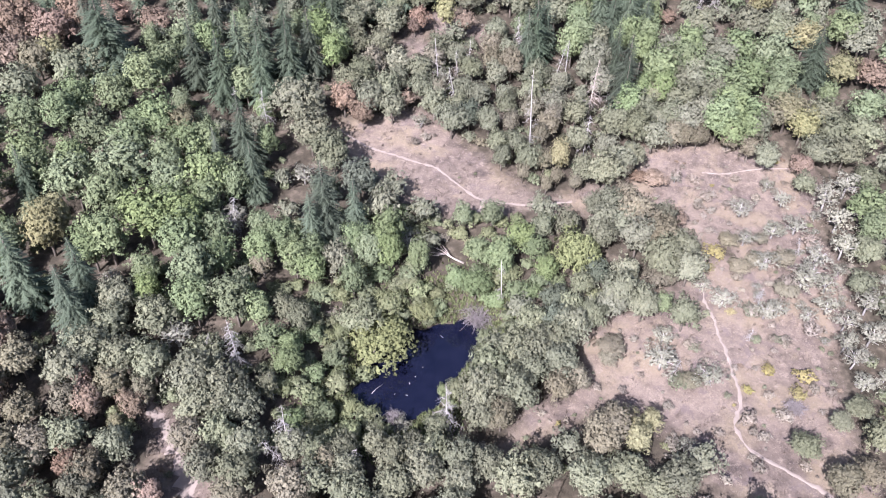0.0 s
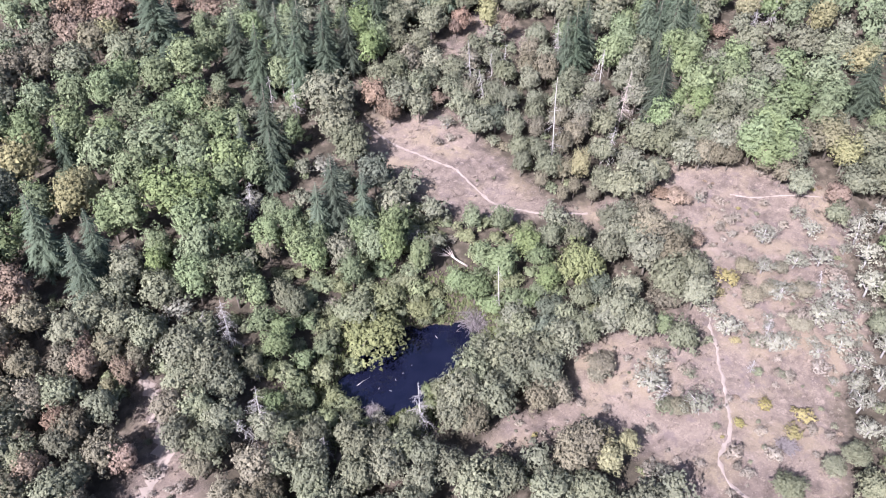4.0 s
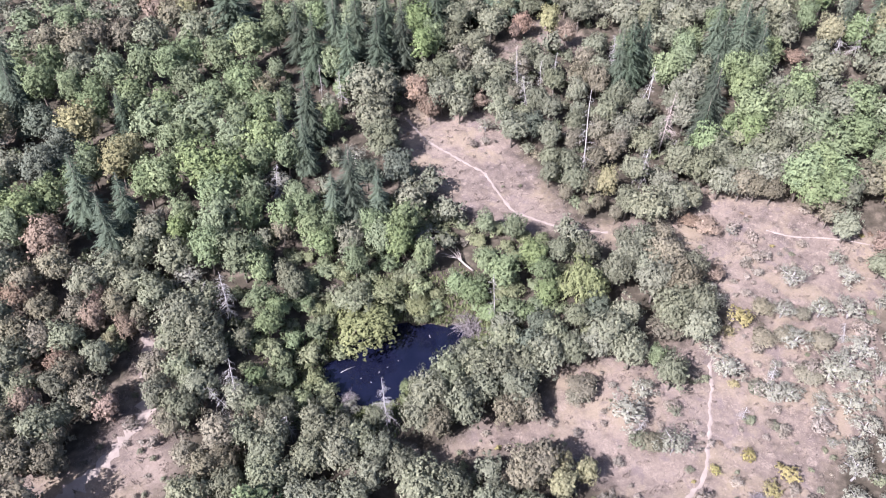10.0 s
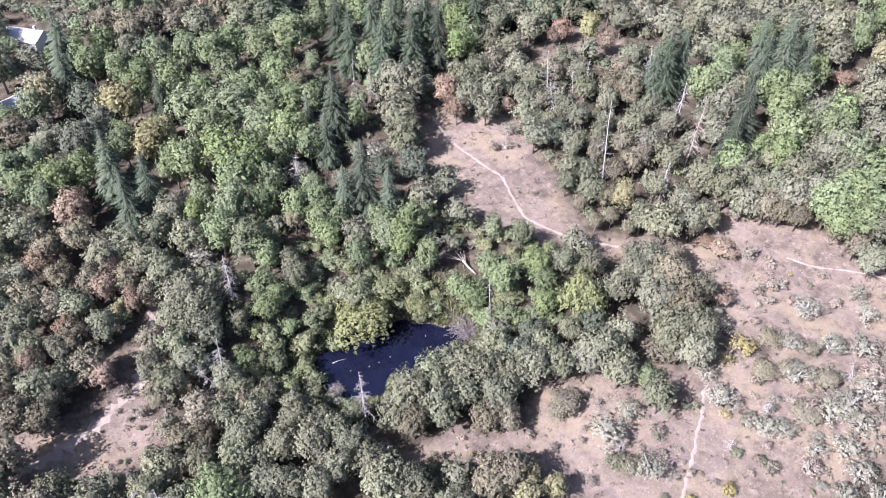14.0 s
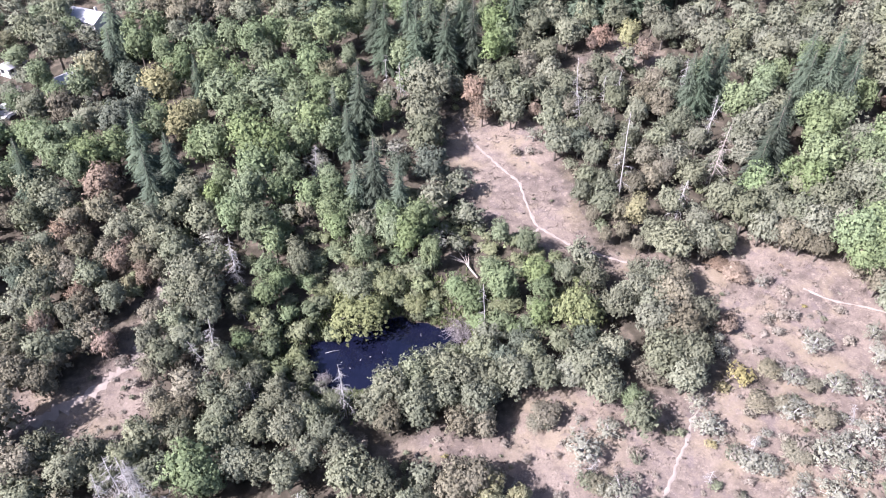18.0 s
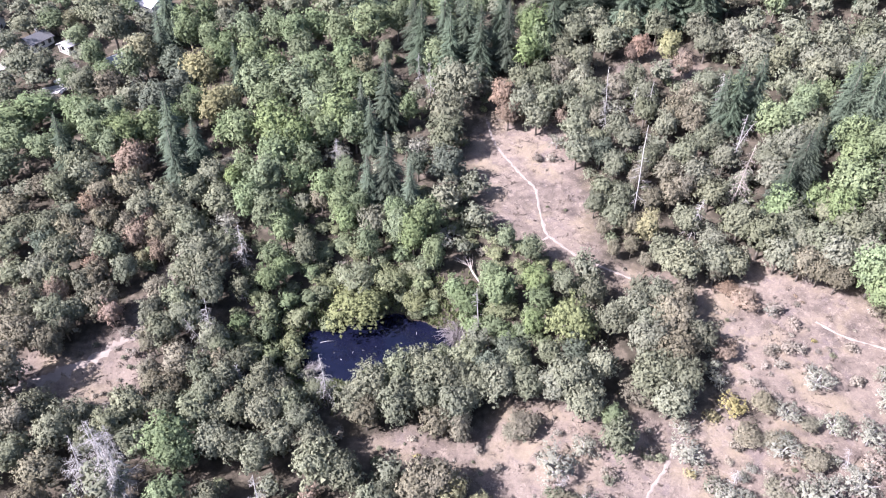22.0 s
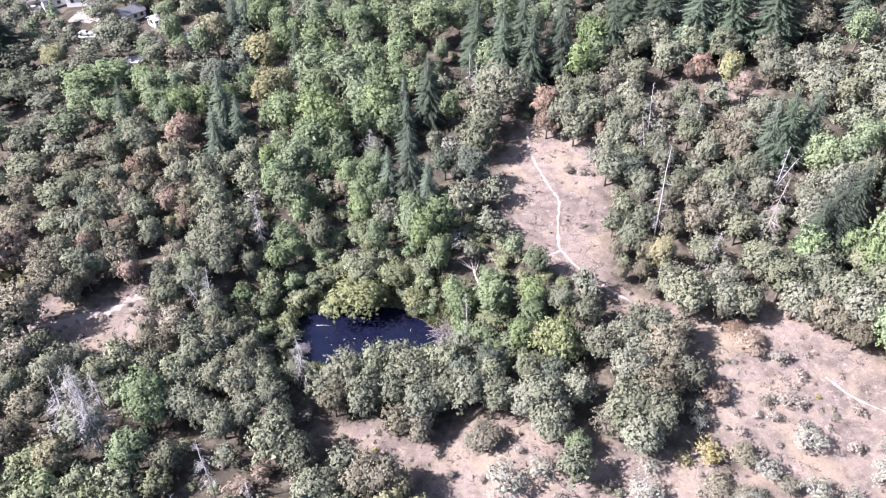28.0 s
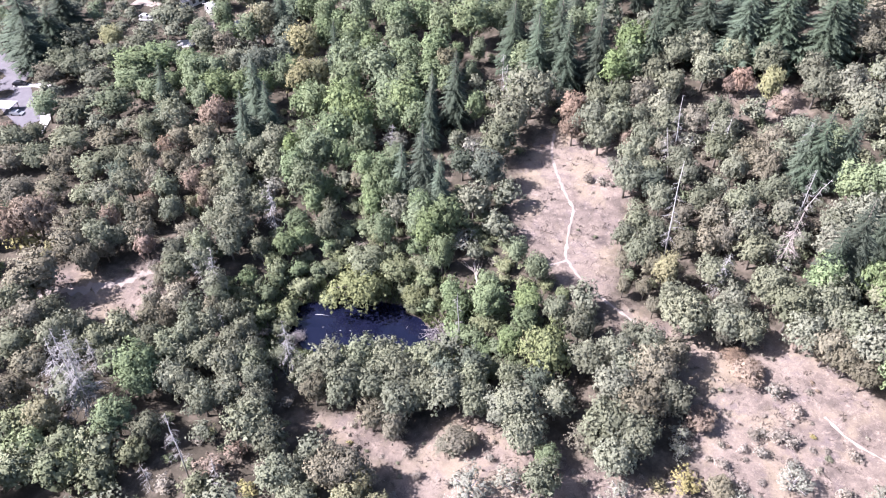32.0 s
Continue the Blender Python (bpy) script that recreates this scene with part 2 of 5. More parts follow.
def joined(geos):
    V, F = [], []
    for v, f in geos:
        o = len(V)
        V += list(v)
        F += [tuple(i + o for i in q) for q in f]
    return V, F


def box_geo(x0, y0, z0, x1, y1, z1):
    v = [(x, y, z) for z in (z0, z1) for x, y in ((x0, y0), (x1, y0), (x1, y1), (x0, y1))]
    return v, [(3, 2, 1, 0), (4, 5, 6, 7), (0, 1, 5, 4), (1, 2, 6, 5), (2, 3, 7, 6), (3, 0, 4, 7)]


# ---- the lie of the land ----
def land(x, y):
    """Height of the ground: a slope that climbs away, with the hollow of the pond in it."""
    x, y = np.asarray(x, float), np.asarray(y, float)
    cx, cy = 320 * np.tanh(x / 320), 320 * np.tanh(y / 320)
    u, v = cx / 100, cy / 100
    z = (11.035 + 4.559 * u + 16.720 * v + 1.849 * u * u + 3.540 * u * v + 2.303 * v * v
         - 6.175 * np.exp(-((x + 13) / 22) ** 2 - ((y + 33) / 16) ** 2))
    roll = 0.35 * np.sin(x * 0.11 + 1.3) * np.sin(y * 0.13) + 0.18 * np.sin(x * 0.37 + y * 0.21) * np.sin(y * 0.41 - x * 0.1)
    z = np.maximum(z + roll, 0.9 + 0.1 * z + 0.5 * roll)
    d = pond_edge(x, y)
    k = np.clip((d + 1.5) / 9.0, 0, 1)
    k = k * k * (3 - 2 * k)
    return -0.9 * (1 - k) + z * k


def pond_edge(x, y):
    """Distance to the waterline, negative in the pond: a bent, uneven basin."""
    best = None
    for ax, ay, bx, by, r in ((-24.5, -38, -17, -36.5, 4.8), (-17, -36.5, -4, -29.5, 4.6), (-4, -29.5, 1.5, -28.4, 2.2), (-20, -31, -10, -26, 2.5)):
        t = np.clip(((x - ax) * (bx - ax) + (y - ay) * (by - ay)) / ((bx - ax) ** 2 + (by - ay) ** 2), 0, 1)
        e = np.hypot(x - ax - t * (bx - ax), y - ay - t * (by - ay)) - r
        best = e if best is None else np.minimum(best, e)
    return best + 0.5 * np.sin(x * 0.9) * np.sin(y * 0.8)


def z_at(x, y):
    return float(land(x, y))


CLEARINGS = {
    "upper": [(1, 42), (21, 41), (27, 30), (29, 18), (33, 2), (35, -10), (26, -9), (19, -6), (9, 1), (1, 15), (-2, 27)],
    "right": [(70, -3), (83, -8), (98, -20), (106, -34), (98, -46), (80, -50), (62, -41), (58, -30), (60, -22), (38, -14), (34, -9), (50, -10), (64, -12)],
    "meadow": [(18, -46), (30, -45), (44, -46), (60, -44), (90, -44), (84, -66), (61, -78), (50, -92), (42, -108), (26, -100), (20, -86), (22, -74), (14, -68), (14, -56)],
    "strip": [(-9, -60), (1, -55), (14, -55), (16, -62), (-2, -61.5)],
    "lane": [(-90, -57), (-84, -50), (-75, -50), (-69, -40), (-66, -26), (-70, -17), (-66, -14), (-62, -25), (-59, -42), (-57, -56), (-65, -61), (-78, -62)],
    "bare": [(38, 68), (48, 76), (54, 76), (63, 60), (56, 56), (48, 64)],
    "gap": [(36, 66), (30, 44), (26, 42), (30, 40), (44, 62)],
}


def in_poly(poly, x, y):
    x, y = np.asarray(x, float), np.asarray(y, float)
    inside = np.zeros(x.shape, bool)
    for (ax, ay), (bx, by) in zip(poly, poly[1:] + poly[:1]):
        hit = (ay > y) != (by > y)
        with np.errstate(divide="ignore", invalid="ignore"):
            inside ^= hit & (x < (bx - ax) * (y - ay) / (by - ay) + ax)
    return inside


def edge_dist(poly, x, y):
    """Distance from the outline, positive inside."""
    x, y = np.asarray(x, float), np.asarray(y, float)
    best = np.full(x.shape, 1e9)
    for (ax, ay), (bx, by) in zip(poly, poly[1:] + poly[:1]):
        t = np.clip(((x - ax) * (bx - ax) + (y - ay) * (by - ay)) / ((bx - ax) ** 2 + (by - ay) ** 2), 0, 1)
        best = np.minimum(best, np.hypot(x - ax - t * (bx - ax), y - ay - t * (by - ay)))
    return np.where(in_poly(poly, x, y), best, -best)


def openness(x, y):
    """How far inside a clearing a place lies, in metres; negative in the woods."""
    return np.max([edge_dist(p, x, y) for p in CLEARINGS.values()], axis=0)


def axis_steps(lo, hi, step):
    mid = list(np.arange(lo, hi + 0.01, step))
    grow, d = [], step
    while d < 700:
        d *= 1.35
        grow.append(d)
    up, down = list(hi + np.cumsum(grow)), list(lo - np.cumsum(grow))
    return np.array(down[::-1] + mid + up)


def build_ground():
    xs, ys = axis_steps(-130, 130, 1.6), axis_steps(-125, 110, 1.6)
    X, Y = np.meshgrid(xs, ys)
    Z = land(X, Y)
    nx, ny = len(xs), len(ys)
    v = np.stack([X, Y, Z], -1).reshape(-1, 3)
    i = (np.arange(ny - 1)[:, None] * nx + np.arange(nx - 1)[None]).ravel()
    f = np.stack([i, i + 1, i + nx + 1, i + nx], 1)
    me = bpy.data.meshes.new("ground")
    me.from_pydata(v.tolist(), [], f.tolist())
    me.polygons.foreach_set("use_smooth", [True] * len(f))
    me.materials.append(GROUND)
    at = me.attributes.new("open", "FLOAT", "POINT")
    at.data.foreach_set("value", np.clip(0.5 + openness(X, Y).ravel() / 5.0, 0, 1).astype(np.float32))
    tagged(new("ground", me), "sloping ground of pinkish dry grass and brown leaf litter darkened with tree shade", "ground", kind="structure")


def build_water():
    w = np.linspace(0, 2 * math.pi, 72, endpoint=False)
    v = [(-11 + 21 * math.cos(a), -33 + 13 * math.sin(a), 0.0) for a in w]
    v += [(-11 + 21 * math.cos(a), -33 + 13 * math.sin(a), -0.15) for a in w]
    n = len(w)
    f = [tuple(range(n)), tuple(range(2 * n - 1, n - 1, -1))] + [(i, i + n, (i + 1) % n + n, (i + 1) % n) for i in range(n)]
    tagged(new("water", raw_mesh("water", v, f, WATER)), "still dark blue pond water among trees", "water", kind="structure")


def strip(name, pts, width, mat, label, lift=0.09, seed=1, rough=0.45):
    """A trodden strip of uneven width laid on the ground."""
    rng = np.random.default_rng(seed)
    line = []
    for (ax, ay), (bx, by) in zip(pts, pts[1:]):
        n = max(2, int(math.hypot(bx - ax, by - ay) / 0.8))
        line += [(ax + (bx - ax) * k / n, ay + (by - ay) * k / n) for k in range(n)]
    line.append(pts[-1])
    P = np.array(line, float)
    for _ in range(6):
        P[1:-1] = (P[:-2] + 2 * P[1:-1] + P[2:]) / 4
    if name == "path":
        TRACKS.append(P)
    D = np.gradient(P, axis=0)
    D /= np.linalg.norm(D, axis=1)[:, None]
    N = np.stack([-D[:, 1], D[:, 0]], 1)
    V, F, cols = [], [], 5
    for i, (p, n) in enumerate(zip(P, N)):
        w0, w1 = width / 2 * (1 + rng.normal(0, rough)), width / 2 * (1 + rng.normal(0, rough))
        for k in range(cols):
            s = -w0 + (w0 + w1) * k / (cols - 1)
            q = p + n * s
            edge = 0.03 if k in (0, cols - 1) else 0.0
            V.append((q[0], q[1], z_at(*q) + lift - edge * 2))
    for i in range(len(P) - 1):
        for k in range(cols - 1):
            o = i * cols + k
            F.append((o, o + 1, o + cols + 1, o + cols))
    return tagged(new(name, raw_mesh(name, V, F, mat, True)), label, name, kind="structure")


build_ground()
build_water()
TRACKS = []


def trodden(x, y):
    """Distance to the middle of the nearest footpath."""
    x, y = np.asarray(x, float), np.asarray(y, float)
    return np.min([np.hypot(x[..., None] - t[::2, 0], y[..., None] - t[::2, 1]).min(-1) for t in TRACKS], axis=0)


strip("path", [(1, 41), (4, 32), (9, 24), (14, 18), (17.5, 14.5), (19, 8), (20.5, 2), (22.5, -2), (28, -6.5), (34, -10), (42, -12.5)], 0.65, DIRT, "narrow bare dirt footpath through dry grass", seed=2)
strip("path", [(22.5, -2), (18, -5), (15.5, -7)], 0.8, DIRT, "short bare dirt spur of a footpath", seed=3)
strip("path", [(60, -42), (56, -45), (50.5, -51)], 0.45, DIRT, "faint dirt footpath where it leaves the meadow", seed=7, rough=0.6)
strip("path", [(50.5, -51), (48, -57), (45, -63), (41, -70.5), (38, -75), (32.5, -77.5), (31, -83), (34, -91), (36, -96), (37, -106)], 0.7, DIRT, "winding bare dirt footpath across a dry meadow", seed=4)
strip("path", [(-66, -16), (-64, -28), (-63, -40), (-66, -45), (-70, -49.5), (-76, -56), (-86, -62)], 2.5, DIRT, "pale bare dirt track between oaks", seed=5, rough=0.5)
strip("path", [(79, -20), (84, -23.5), (90, -24.5), (95, -26.5), (104, -31)], 0.4, DIRT, "faint bare dirt footpath in dry grass", seed=6)


# ---- plants ----
SCATTER = 0.40          # how much single sprays turn away from the face of their clump


def sprays(rng, pos, normal, size):
    """Pointed leaf sprays at pos, facing about normal."""
    n = len(pos)
    nrm = normal / np.maximum(np.linalg.norm(normal, axis=1, keepdims=True), 1e-6)
    ref = rng.normal(size=(n, 3))
    a = np.cross(nrm, ref)
    a /= np.maximum(np.linalg.norm(a, axis=1, keepdims=True), 1e-6)
    c = np.cross(nrm, a)
    s = (size * rng.uniform(0.55, 1.35, n))[:, None]
    w = rng.uniform(0.45, 0.85, (n, 1))
    fold = nrm * s * rng.uniform(-0.3, 0.3, (n, 1))
    q = np.stack([pos - a * s * 0.6, pos + a * s * 0.4 - c * s * w * 0.5, pos + a * s * 0.35 + c * s * w * 0.75 + fold], 1)
    return q, nrm


def crown_cloud(rng, radius, height, base, lobes, count, leaf, flat=0.75, ragged=0.25, fill=0.2):
    """Leaf sprays in small tufts over the outer sides of many boughs: an uneven crown with gaps. base: height of its underside."""
    out, shade = [], []
    cz = base + height * 0.42
    ph = rng.uniform(0, 6.283, 4)
    for k in range(lobes):
        if k < 3:
            u = np.array([rng.normal(0, 0.35), rng.normal(0, 0.35), 0.8])
        else:
            g = 2.39996 * k + rng.normal(0, 0.5)
            zz = rng.uniform(-0.5, 0.9)
            q = math.sqrt(max(0.05, 1 - zz * zz))
            u = np.array([q * math.cos(g), q * math.sin(g), zz])
        az = math.atan2(u[1], u[0])
        plan = 1 + 0.17 * math.sin(2 * az + ph[0]) + 0.13 * math.sin(3 * az + ph[1]) + 0.08 * math.sin(5 * az + ph[2])
        reach = rng.uniform(0.40, 0.74) * (1 + rng.normal(0, ragged * 0.4))
        c = np.array([u[0] * radius * reach * plan, u[1] * radius * reach * plan, cz + u[2] * height * 0.5 * reach * 1.1])
        r = radius * rng.uniform(0.19, 0.36)
        n = max(6, int(count / lobes * (r / (radius * 0.28)) ** 2))
        clumps = max(5, n // 6)
        e = rng.normal(size=(clumps, 3)) + u * 0.5
        e /= np.linalg.norm(e, axis=1, keepdims=True)
        e[:, 2] = np.where(e[:, 2] < -0.4, -e[:, 2], e[:, 2])
        cc = c + e * (r * rng.uniform(0.55, 1.2, (clumps, 1))) * np.array([1, 1, flat])
        cr = leaf * rng.uniform(0.8, 1.9, clumps)
        pick = rng.integers(0, clumps, n)
        d = rng.normal(size=(n, 3)) + e[pick] * 0.6
        d /= np.linalg.norm(d, axis=1, keepdims=True)
        p = cc[pick] + d * (cr[pick] * rng.uniform(0.3, 1.1, n))[:, None] * np.array([1, 1, 0.8])
        nrm = d * 0.4 + e[pick] * 0.4 + u * 0.2 + rng.normal(0, 0.42, (n, 3)) + np.array([0, 0, 0.3])
        q, nv = sprays(rng, p, nrm, leaf)
        out.append(q)
        soft = d * 0.3 + e[pick] * 0.42 + u * 0.35 + nv * SCATTER + np.array([0, 0, 0.28])
        shade.append(soft / np.linalg.norm(soft, axis=1, keepdims=True))
    m = int(count * fill)
    d = rng.normal(size=(m, 3))
    d /= np.linalg.norm(d, axis=1, keepdims=True)
    p = d * (rng.uniform(0.1, 0.6, m) ** 0.6)[:, None] * np.array([radius, radius, height * 0.42]) + np.array([0, 0, cz])
    q, nv = sprays(rng, p, d + rng.normal(0, 0.5, (m, 3)), leaf * 2.3)
    return np.concatenate(out + [q]), np.concatenate(shade + [nv])


def trunk_geo(rng, h, r, spread, limbs, lean=0.06):
    """A tapered, bent trunk with limbs that fork into the crown."""
    bend = [(rng.normal(0, lean) * h * k, rng.normal(0, lean) * h * k) for k in (0, 0.35, 0.7, 1)]
    pts = [(bend[i][0], bend[i][1], h * k) for i, k in enumerate((-0.05, 0.3, 0.62, 0.9))]
    geos = [limb_geo(pts, [r * 1.25, r * 0.8, r * 0.55, r * 0.2], 7)]
    for k in range(limbs):
        a = 2.4 * k + rng.normal(0, 0.3)
        z0 = h * rng.uniform(0.3, 0.55)
        q = rng.uniform(0.55, 0.85) * spread
        tip = (q * math.cos(a), q * math.sin(a), z0 + h * rng.uniform(0.15, 0.38))
        mid = (tip[0] * 0.45, tip[1] * 0.45, z0 + (tip[2] - z0) * 0.6)
        geos.append(limb_geo([(pts[1][0], pts[1][1], z0 * 0.9), mid, tip], [r * 0.5, r * 0.32, r * 0.08], 5))
    return geos


SHAPES = {
    # radius, height, crown base, lobes, sprays, spray size, flatness, raggedness
    "oak": (4.0, 6.8, 1.3, 40, 3300, 0.32, 0.85, 0.25),
    "maple": (4.0, 10.4, 1.2, 54, 3500, 0.34, 0.95, 0.25),
    "sparse": (4.0, 6.4, 1.6, 18, 1000, 0.33, 0.8, 0.45),
    "bush": (2.0, 2.7, 0.1, 12, 420, 0.25, 0.85, 0.25),
    "islet": (6.0, 6.4, 0.2, 34, 3600, 0.36, 0.85, 0.15),
    "thicket": (4.0, 4.6, 0.2, 20, 1250, 0.43, 0.85, 0.3),
}
VARIANTS = {"oak": 6, "maple": 5, "sparse": 3, "bush": 3, "thicket": 4, "islet": 3}
_crowns, _trunks = {}, {}


def crown_mesh(shape, variant, leaf):
    key = (shape, variant, leaf)
    if key not in _crowns:
        rng = np.random.default_rng(sum(ord(c) for c in shape) * 31 + variant)
        radius, height, base, lobes, count, size, flat, ragged = SHAPES[shape]
        q, nv = crown_cloud(rng, radius, height, base, lobes, count, size, flat, ragged, 0.08 if shape == "sparse" else 0.15)
        _crowns[key] = spray_mesh("crown", q, LEAF[leaf], nv)
    return _crowns[key]


def trunk_mesh(shape, variant):
    key = (shape, variant)
    if key not in _trunks:
        rng = np.random.default_rng(variant * 7 + len(shape))
        radius, height, base = SHAPES[shape][:3]
        geos = trunk_geo(rng, base + height * 0.75, 0.06 * radius, radius, 7 if shape == "sparse" else 4)
        if shape == "sparse":
            _trunks[key] = [raw_mesh("limb" if i else "trunk", v, f, DEAD, True) for i, (v, f) in enumerate(geos)]
        else:
            _trunks[key] = [raw_mesh("trunk", *joined(geos), BARK, True)]
    return _trunks[key]


def stand(x, y, turn, sx, sz, sink=0.1):
    return Matrix.Translation((x, y, z_at(x, y) - sink)) @ Matrix.Rotation(turn, 4, "Z") @ Matrix.Diagonal((sx, sx, sz, 1))


_count, PLACED, STANDS, FAR = [0], [], [], {"oak": [], "maple": [], "fir": []}


def plant(name, shape, leaf, x, y, r, h, label, category="tree", group=""):
    _count[0] += 1
    i = _count[0]
    variant = (i * 7) % VARIANTS[shape]
    R, H, base = SHAPES[shape][:3]
    PLACED.append((x, y, r))
    if category == "tree":
        STANDS.append((x, y, {"maple": "maple", "bright": "maple", "ochre": "maple"}.get(leaf, "oak")))
    ob = new(name)
    ob.matrix_basis = stand(x, y, (i * 2.4) % 6.283, r / R, h / (H + base))
    for me in (*trunk_mesh(shape, variant), crown_mesh(shape, variant, leaf)):
        o = new("stem" if shape == "bush" and me.name[:5] == "trunk" else me.name.split(".")[0], me)
        o.parent = ob
    return tagged(ob, label, category, group)


def oak(x, y, r, h):
    return plant("oak_tree", "oak", "oak", x, y, r, h, "rounded oak with dense dull grey-green leaves", group="oaks of the wood")


def pale_oak(x, y, r, h):
    # leaf colour is paled to include the haze on the right-hand slope
    return plant("oak_tree", "oak", "pale", x, y, r, h, "rounded oak with pale grey-green leaves, lightened further for haze", group="oaks of the wood")


def dusty_oak(x, y, r, h):
    return plant("oak_tree", "oak", "dusty", x, y, r, h, "rounded oak with dusty olive-brown leaves", group="oaks of the wood")


def russet_oak(x, y, r, h):
    return plant("russet_oak", "oak", "russet", x, y, r, h, "rounded oak with drying russet-brown leaves", group="turning oaks")


def grey_oak(x, y, r, h):
    return plant("scrub_oak", "sparse", "grey", x, y, r, h, "sparse pale grey oak with half-bare crown", group="sparse grey oaks")


def maple(x, y, r, h):
    return plant("maple_tree", "maple", "maple", x, y, r, h, "tall broadleaf tree with fresh mid-green leaves", group="green broadleaf trees")


def bright_maple(x, y, r, h):
    return plant("maple_tree", "maple", "bright", x, y, r, h, "broad leafy tree with sunlit yellow-green leaves", group="green broadleaf trees")


def dark_oak(x, y, r, h):
    return plant("oak_tree", "oak", "dark", x, y, r, h, "rounded oak with deep grey-green leaves", group="oaks of the wood")


def green_thicket(x, y, r, h):
    return plant("willow_thicket", "thicket", "maple", x, y, r, h, "leafy fresh green thicket near the pond", "bush", "pondside thickets")


def ochre_maple(x, y, r, h):
    return plant("maple_tree", "maple", "ochre", x, y, r, h, "broadleaf tree with yellowing olive leaves", group="yellowing broadleaf trees")


def lime_maple(x, y, r, h):
    return plant("maple_tree", "islet", "lime", x, y, r, h, "round bright lime-green maple near the pond", group="lime-green maples")


def thicket(x, y, r, h):
    return plant("willow_thicket", "thicket", "thicket", x, y, r, h, "low spreading green willow thicket by the pond", "bush", "pondside thickets")


def willow(x, y, r, h):
    return plant("willow_bush", "islet", "willow", x, y, r, h, "rounded yellow-green willow bush at the water", "bush", "willows on the islet")


def shade_willow(x, y, r, h):
    # a duller leaf colour stands for the less sunlit back of the islet
    return plant("willow_bush", "islet", "thicket", x, y, r, h, "rounded willow bush at the water, dulled as the islet's less sunlit back", "bush", "willows on the islet")


def shrub(x, y, r, h):
    return plant("shrub", "bush", "dry", x, y, r, h, "small dry brownish shrub on the grass", "bush", "dry shrubs")


def undergrowth(x, y, r, h):
    return plant("undergrowth_bush", "bush", "thicket", x, y, r, h, "leafy green shrub of the undergrowth", "bush", "undergrowth")


def green_shrub(x, y, r, h):
    return plant("shrub", "bush", "oak", x, y, r, h, "small dull green shrub on the grass", "bush", "green shrubs")


def dull_shrub(x, y, r, h):
    return plant("scrub_bush", "bush", "oak" if _count[0] % 3 else "dusty", x, y, r, h, "dull grey-green scrub bush between oaks", "bush", "slope scrub")


def yellow_shrub(x, y, r, h):
    return plant("shrub", "bush", "yellow", x, y, r, h, "bright yellow autumn shrub on dry grass", "bush", "yellow shrubs")


def orange_shrub(x, y, r, h):
    return plant("shrub", "bush", "russet", x, y, r, h, "orange-brown shrub on dry grass", "bush", "orange shrubs")


def fir_quads(rng, h=18.0, r=4.0, density=1.0):
    """Whorls of drooping boughs, each a row of roof-shaped sprays with ragged sides."""
    out = []
    whorls = int(34 * density)
    for k in range(whorls):
        t = (k + 0.5) / whorls
        z = h * (0.08 + 0.92 * t)
        L = r * (1 - t) ** 0.7 * rng.uniform(0.8, 1.12) + 0.2
        n = int(6 + 6 * (1 - t))
        for j in range(n):
            a = 2 * math.pi * (j + rng.uniform(-0.3, 0.3)) / n + k * 1.1
            ln = L * rng.uniform(0.65, 1.15)
            d = np.array([math.cos(a), math.sin(a), 0])
            s = np.array([-d[1], d[0], 0])
            droop = rng.uniform(0.25, 0.5)
            root = np.array([0, 0, z])
            steps = 4 if ln > 1.6 else 2
            prev = root + d * ln * 0.12
            for q in range(steps):
                f1 = 0.12 + 0.88 * (q + 1) / steps
                p = root + d * ln * f1 + np.array([0, 0, 0.18 * ln * f1 - droop * ln * f1 * f1])
                mid = (prev + p) / 2
                for side in (-1, 1):
                    for a0, a1 in ((prev, mid), (mid, p)):
                        w0 = 0.40 * ln * (1.05 - f1 * 0.75) * rng.uniform(0.55, 1.35)
                        tip = a0 + s * side * w0 + np.array([0, 0, -0.42 * w0]) + (p - prev) * rng.uniform(0.5, 1.1)
                        out.append([a0, a1, tip])
                prev = p
    return np.array(out)


_fir = {}


def fir_soft(q):
    """Shading directions of a fir: out from the stem and up, mixed with each bough's own."""
    own = np.cross(q[:, 1] - q[:, 0], q[:, 2] - q[:, 0])
    own /= np.maximum(np.linalg.norm(own, axis=1, keepdims=True), 1e-6)
    low = own[:, 2] < 0
    q = np.where(low[:, None, None], q[:, ::-1], q)
    own = np.where(low[:, None], -own, own)
    c = q.mean(1)
    out = c * np.array([1, 1, 0])
    out /= np.maximum(np.linalg.norm(out, axis=1, keepdims=True), 1e-6)
    soft = out * 0.4 + own * 0.8 + np.array([0, 0, 0.3])
    return q, soft / np.linalg.norm(soft, axis=1, keepdims=True)


def fir_crown(q):
    q, soft = fir_soft(q)
    return spray_mesh("crown", q, LEAF["fir"], soft)


def fir(x, y, r, h):
    _count[0] += 1
    i = _count[0]
    v = (i * 5) % 5
    if v not in _fir:
        rng = np.random.default_rng(900 + v)
        tv, tf = limb_geo([(0, 0, -0.5), (0.05, 0, 6), (0, 0.08, 12), (0, 0, 17.8)], [0.36, 0.26, 0.15, 0.03], 7)
        _fir[v] = (raw_mesh("trunk", tv, tf, BARK, True), fir_crown(fir_quads(rng, 18.0, 4.0 * rng.uniform(0.9, 1.1))))
    PLACED.append((x, y, r))
    STANDS.append((x, y, "maple"))
    ob = new("fir_tree")
    ob.matrix_basis = stand(x, y, (i * 2.4) % 6.283, r / 4.0, h / 18.0)
    for nm, me in zip(("trunk", "crown"), _fir[v]):
        o = new(nm, me)
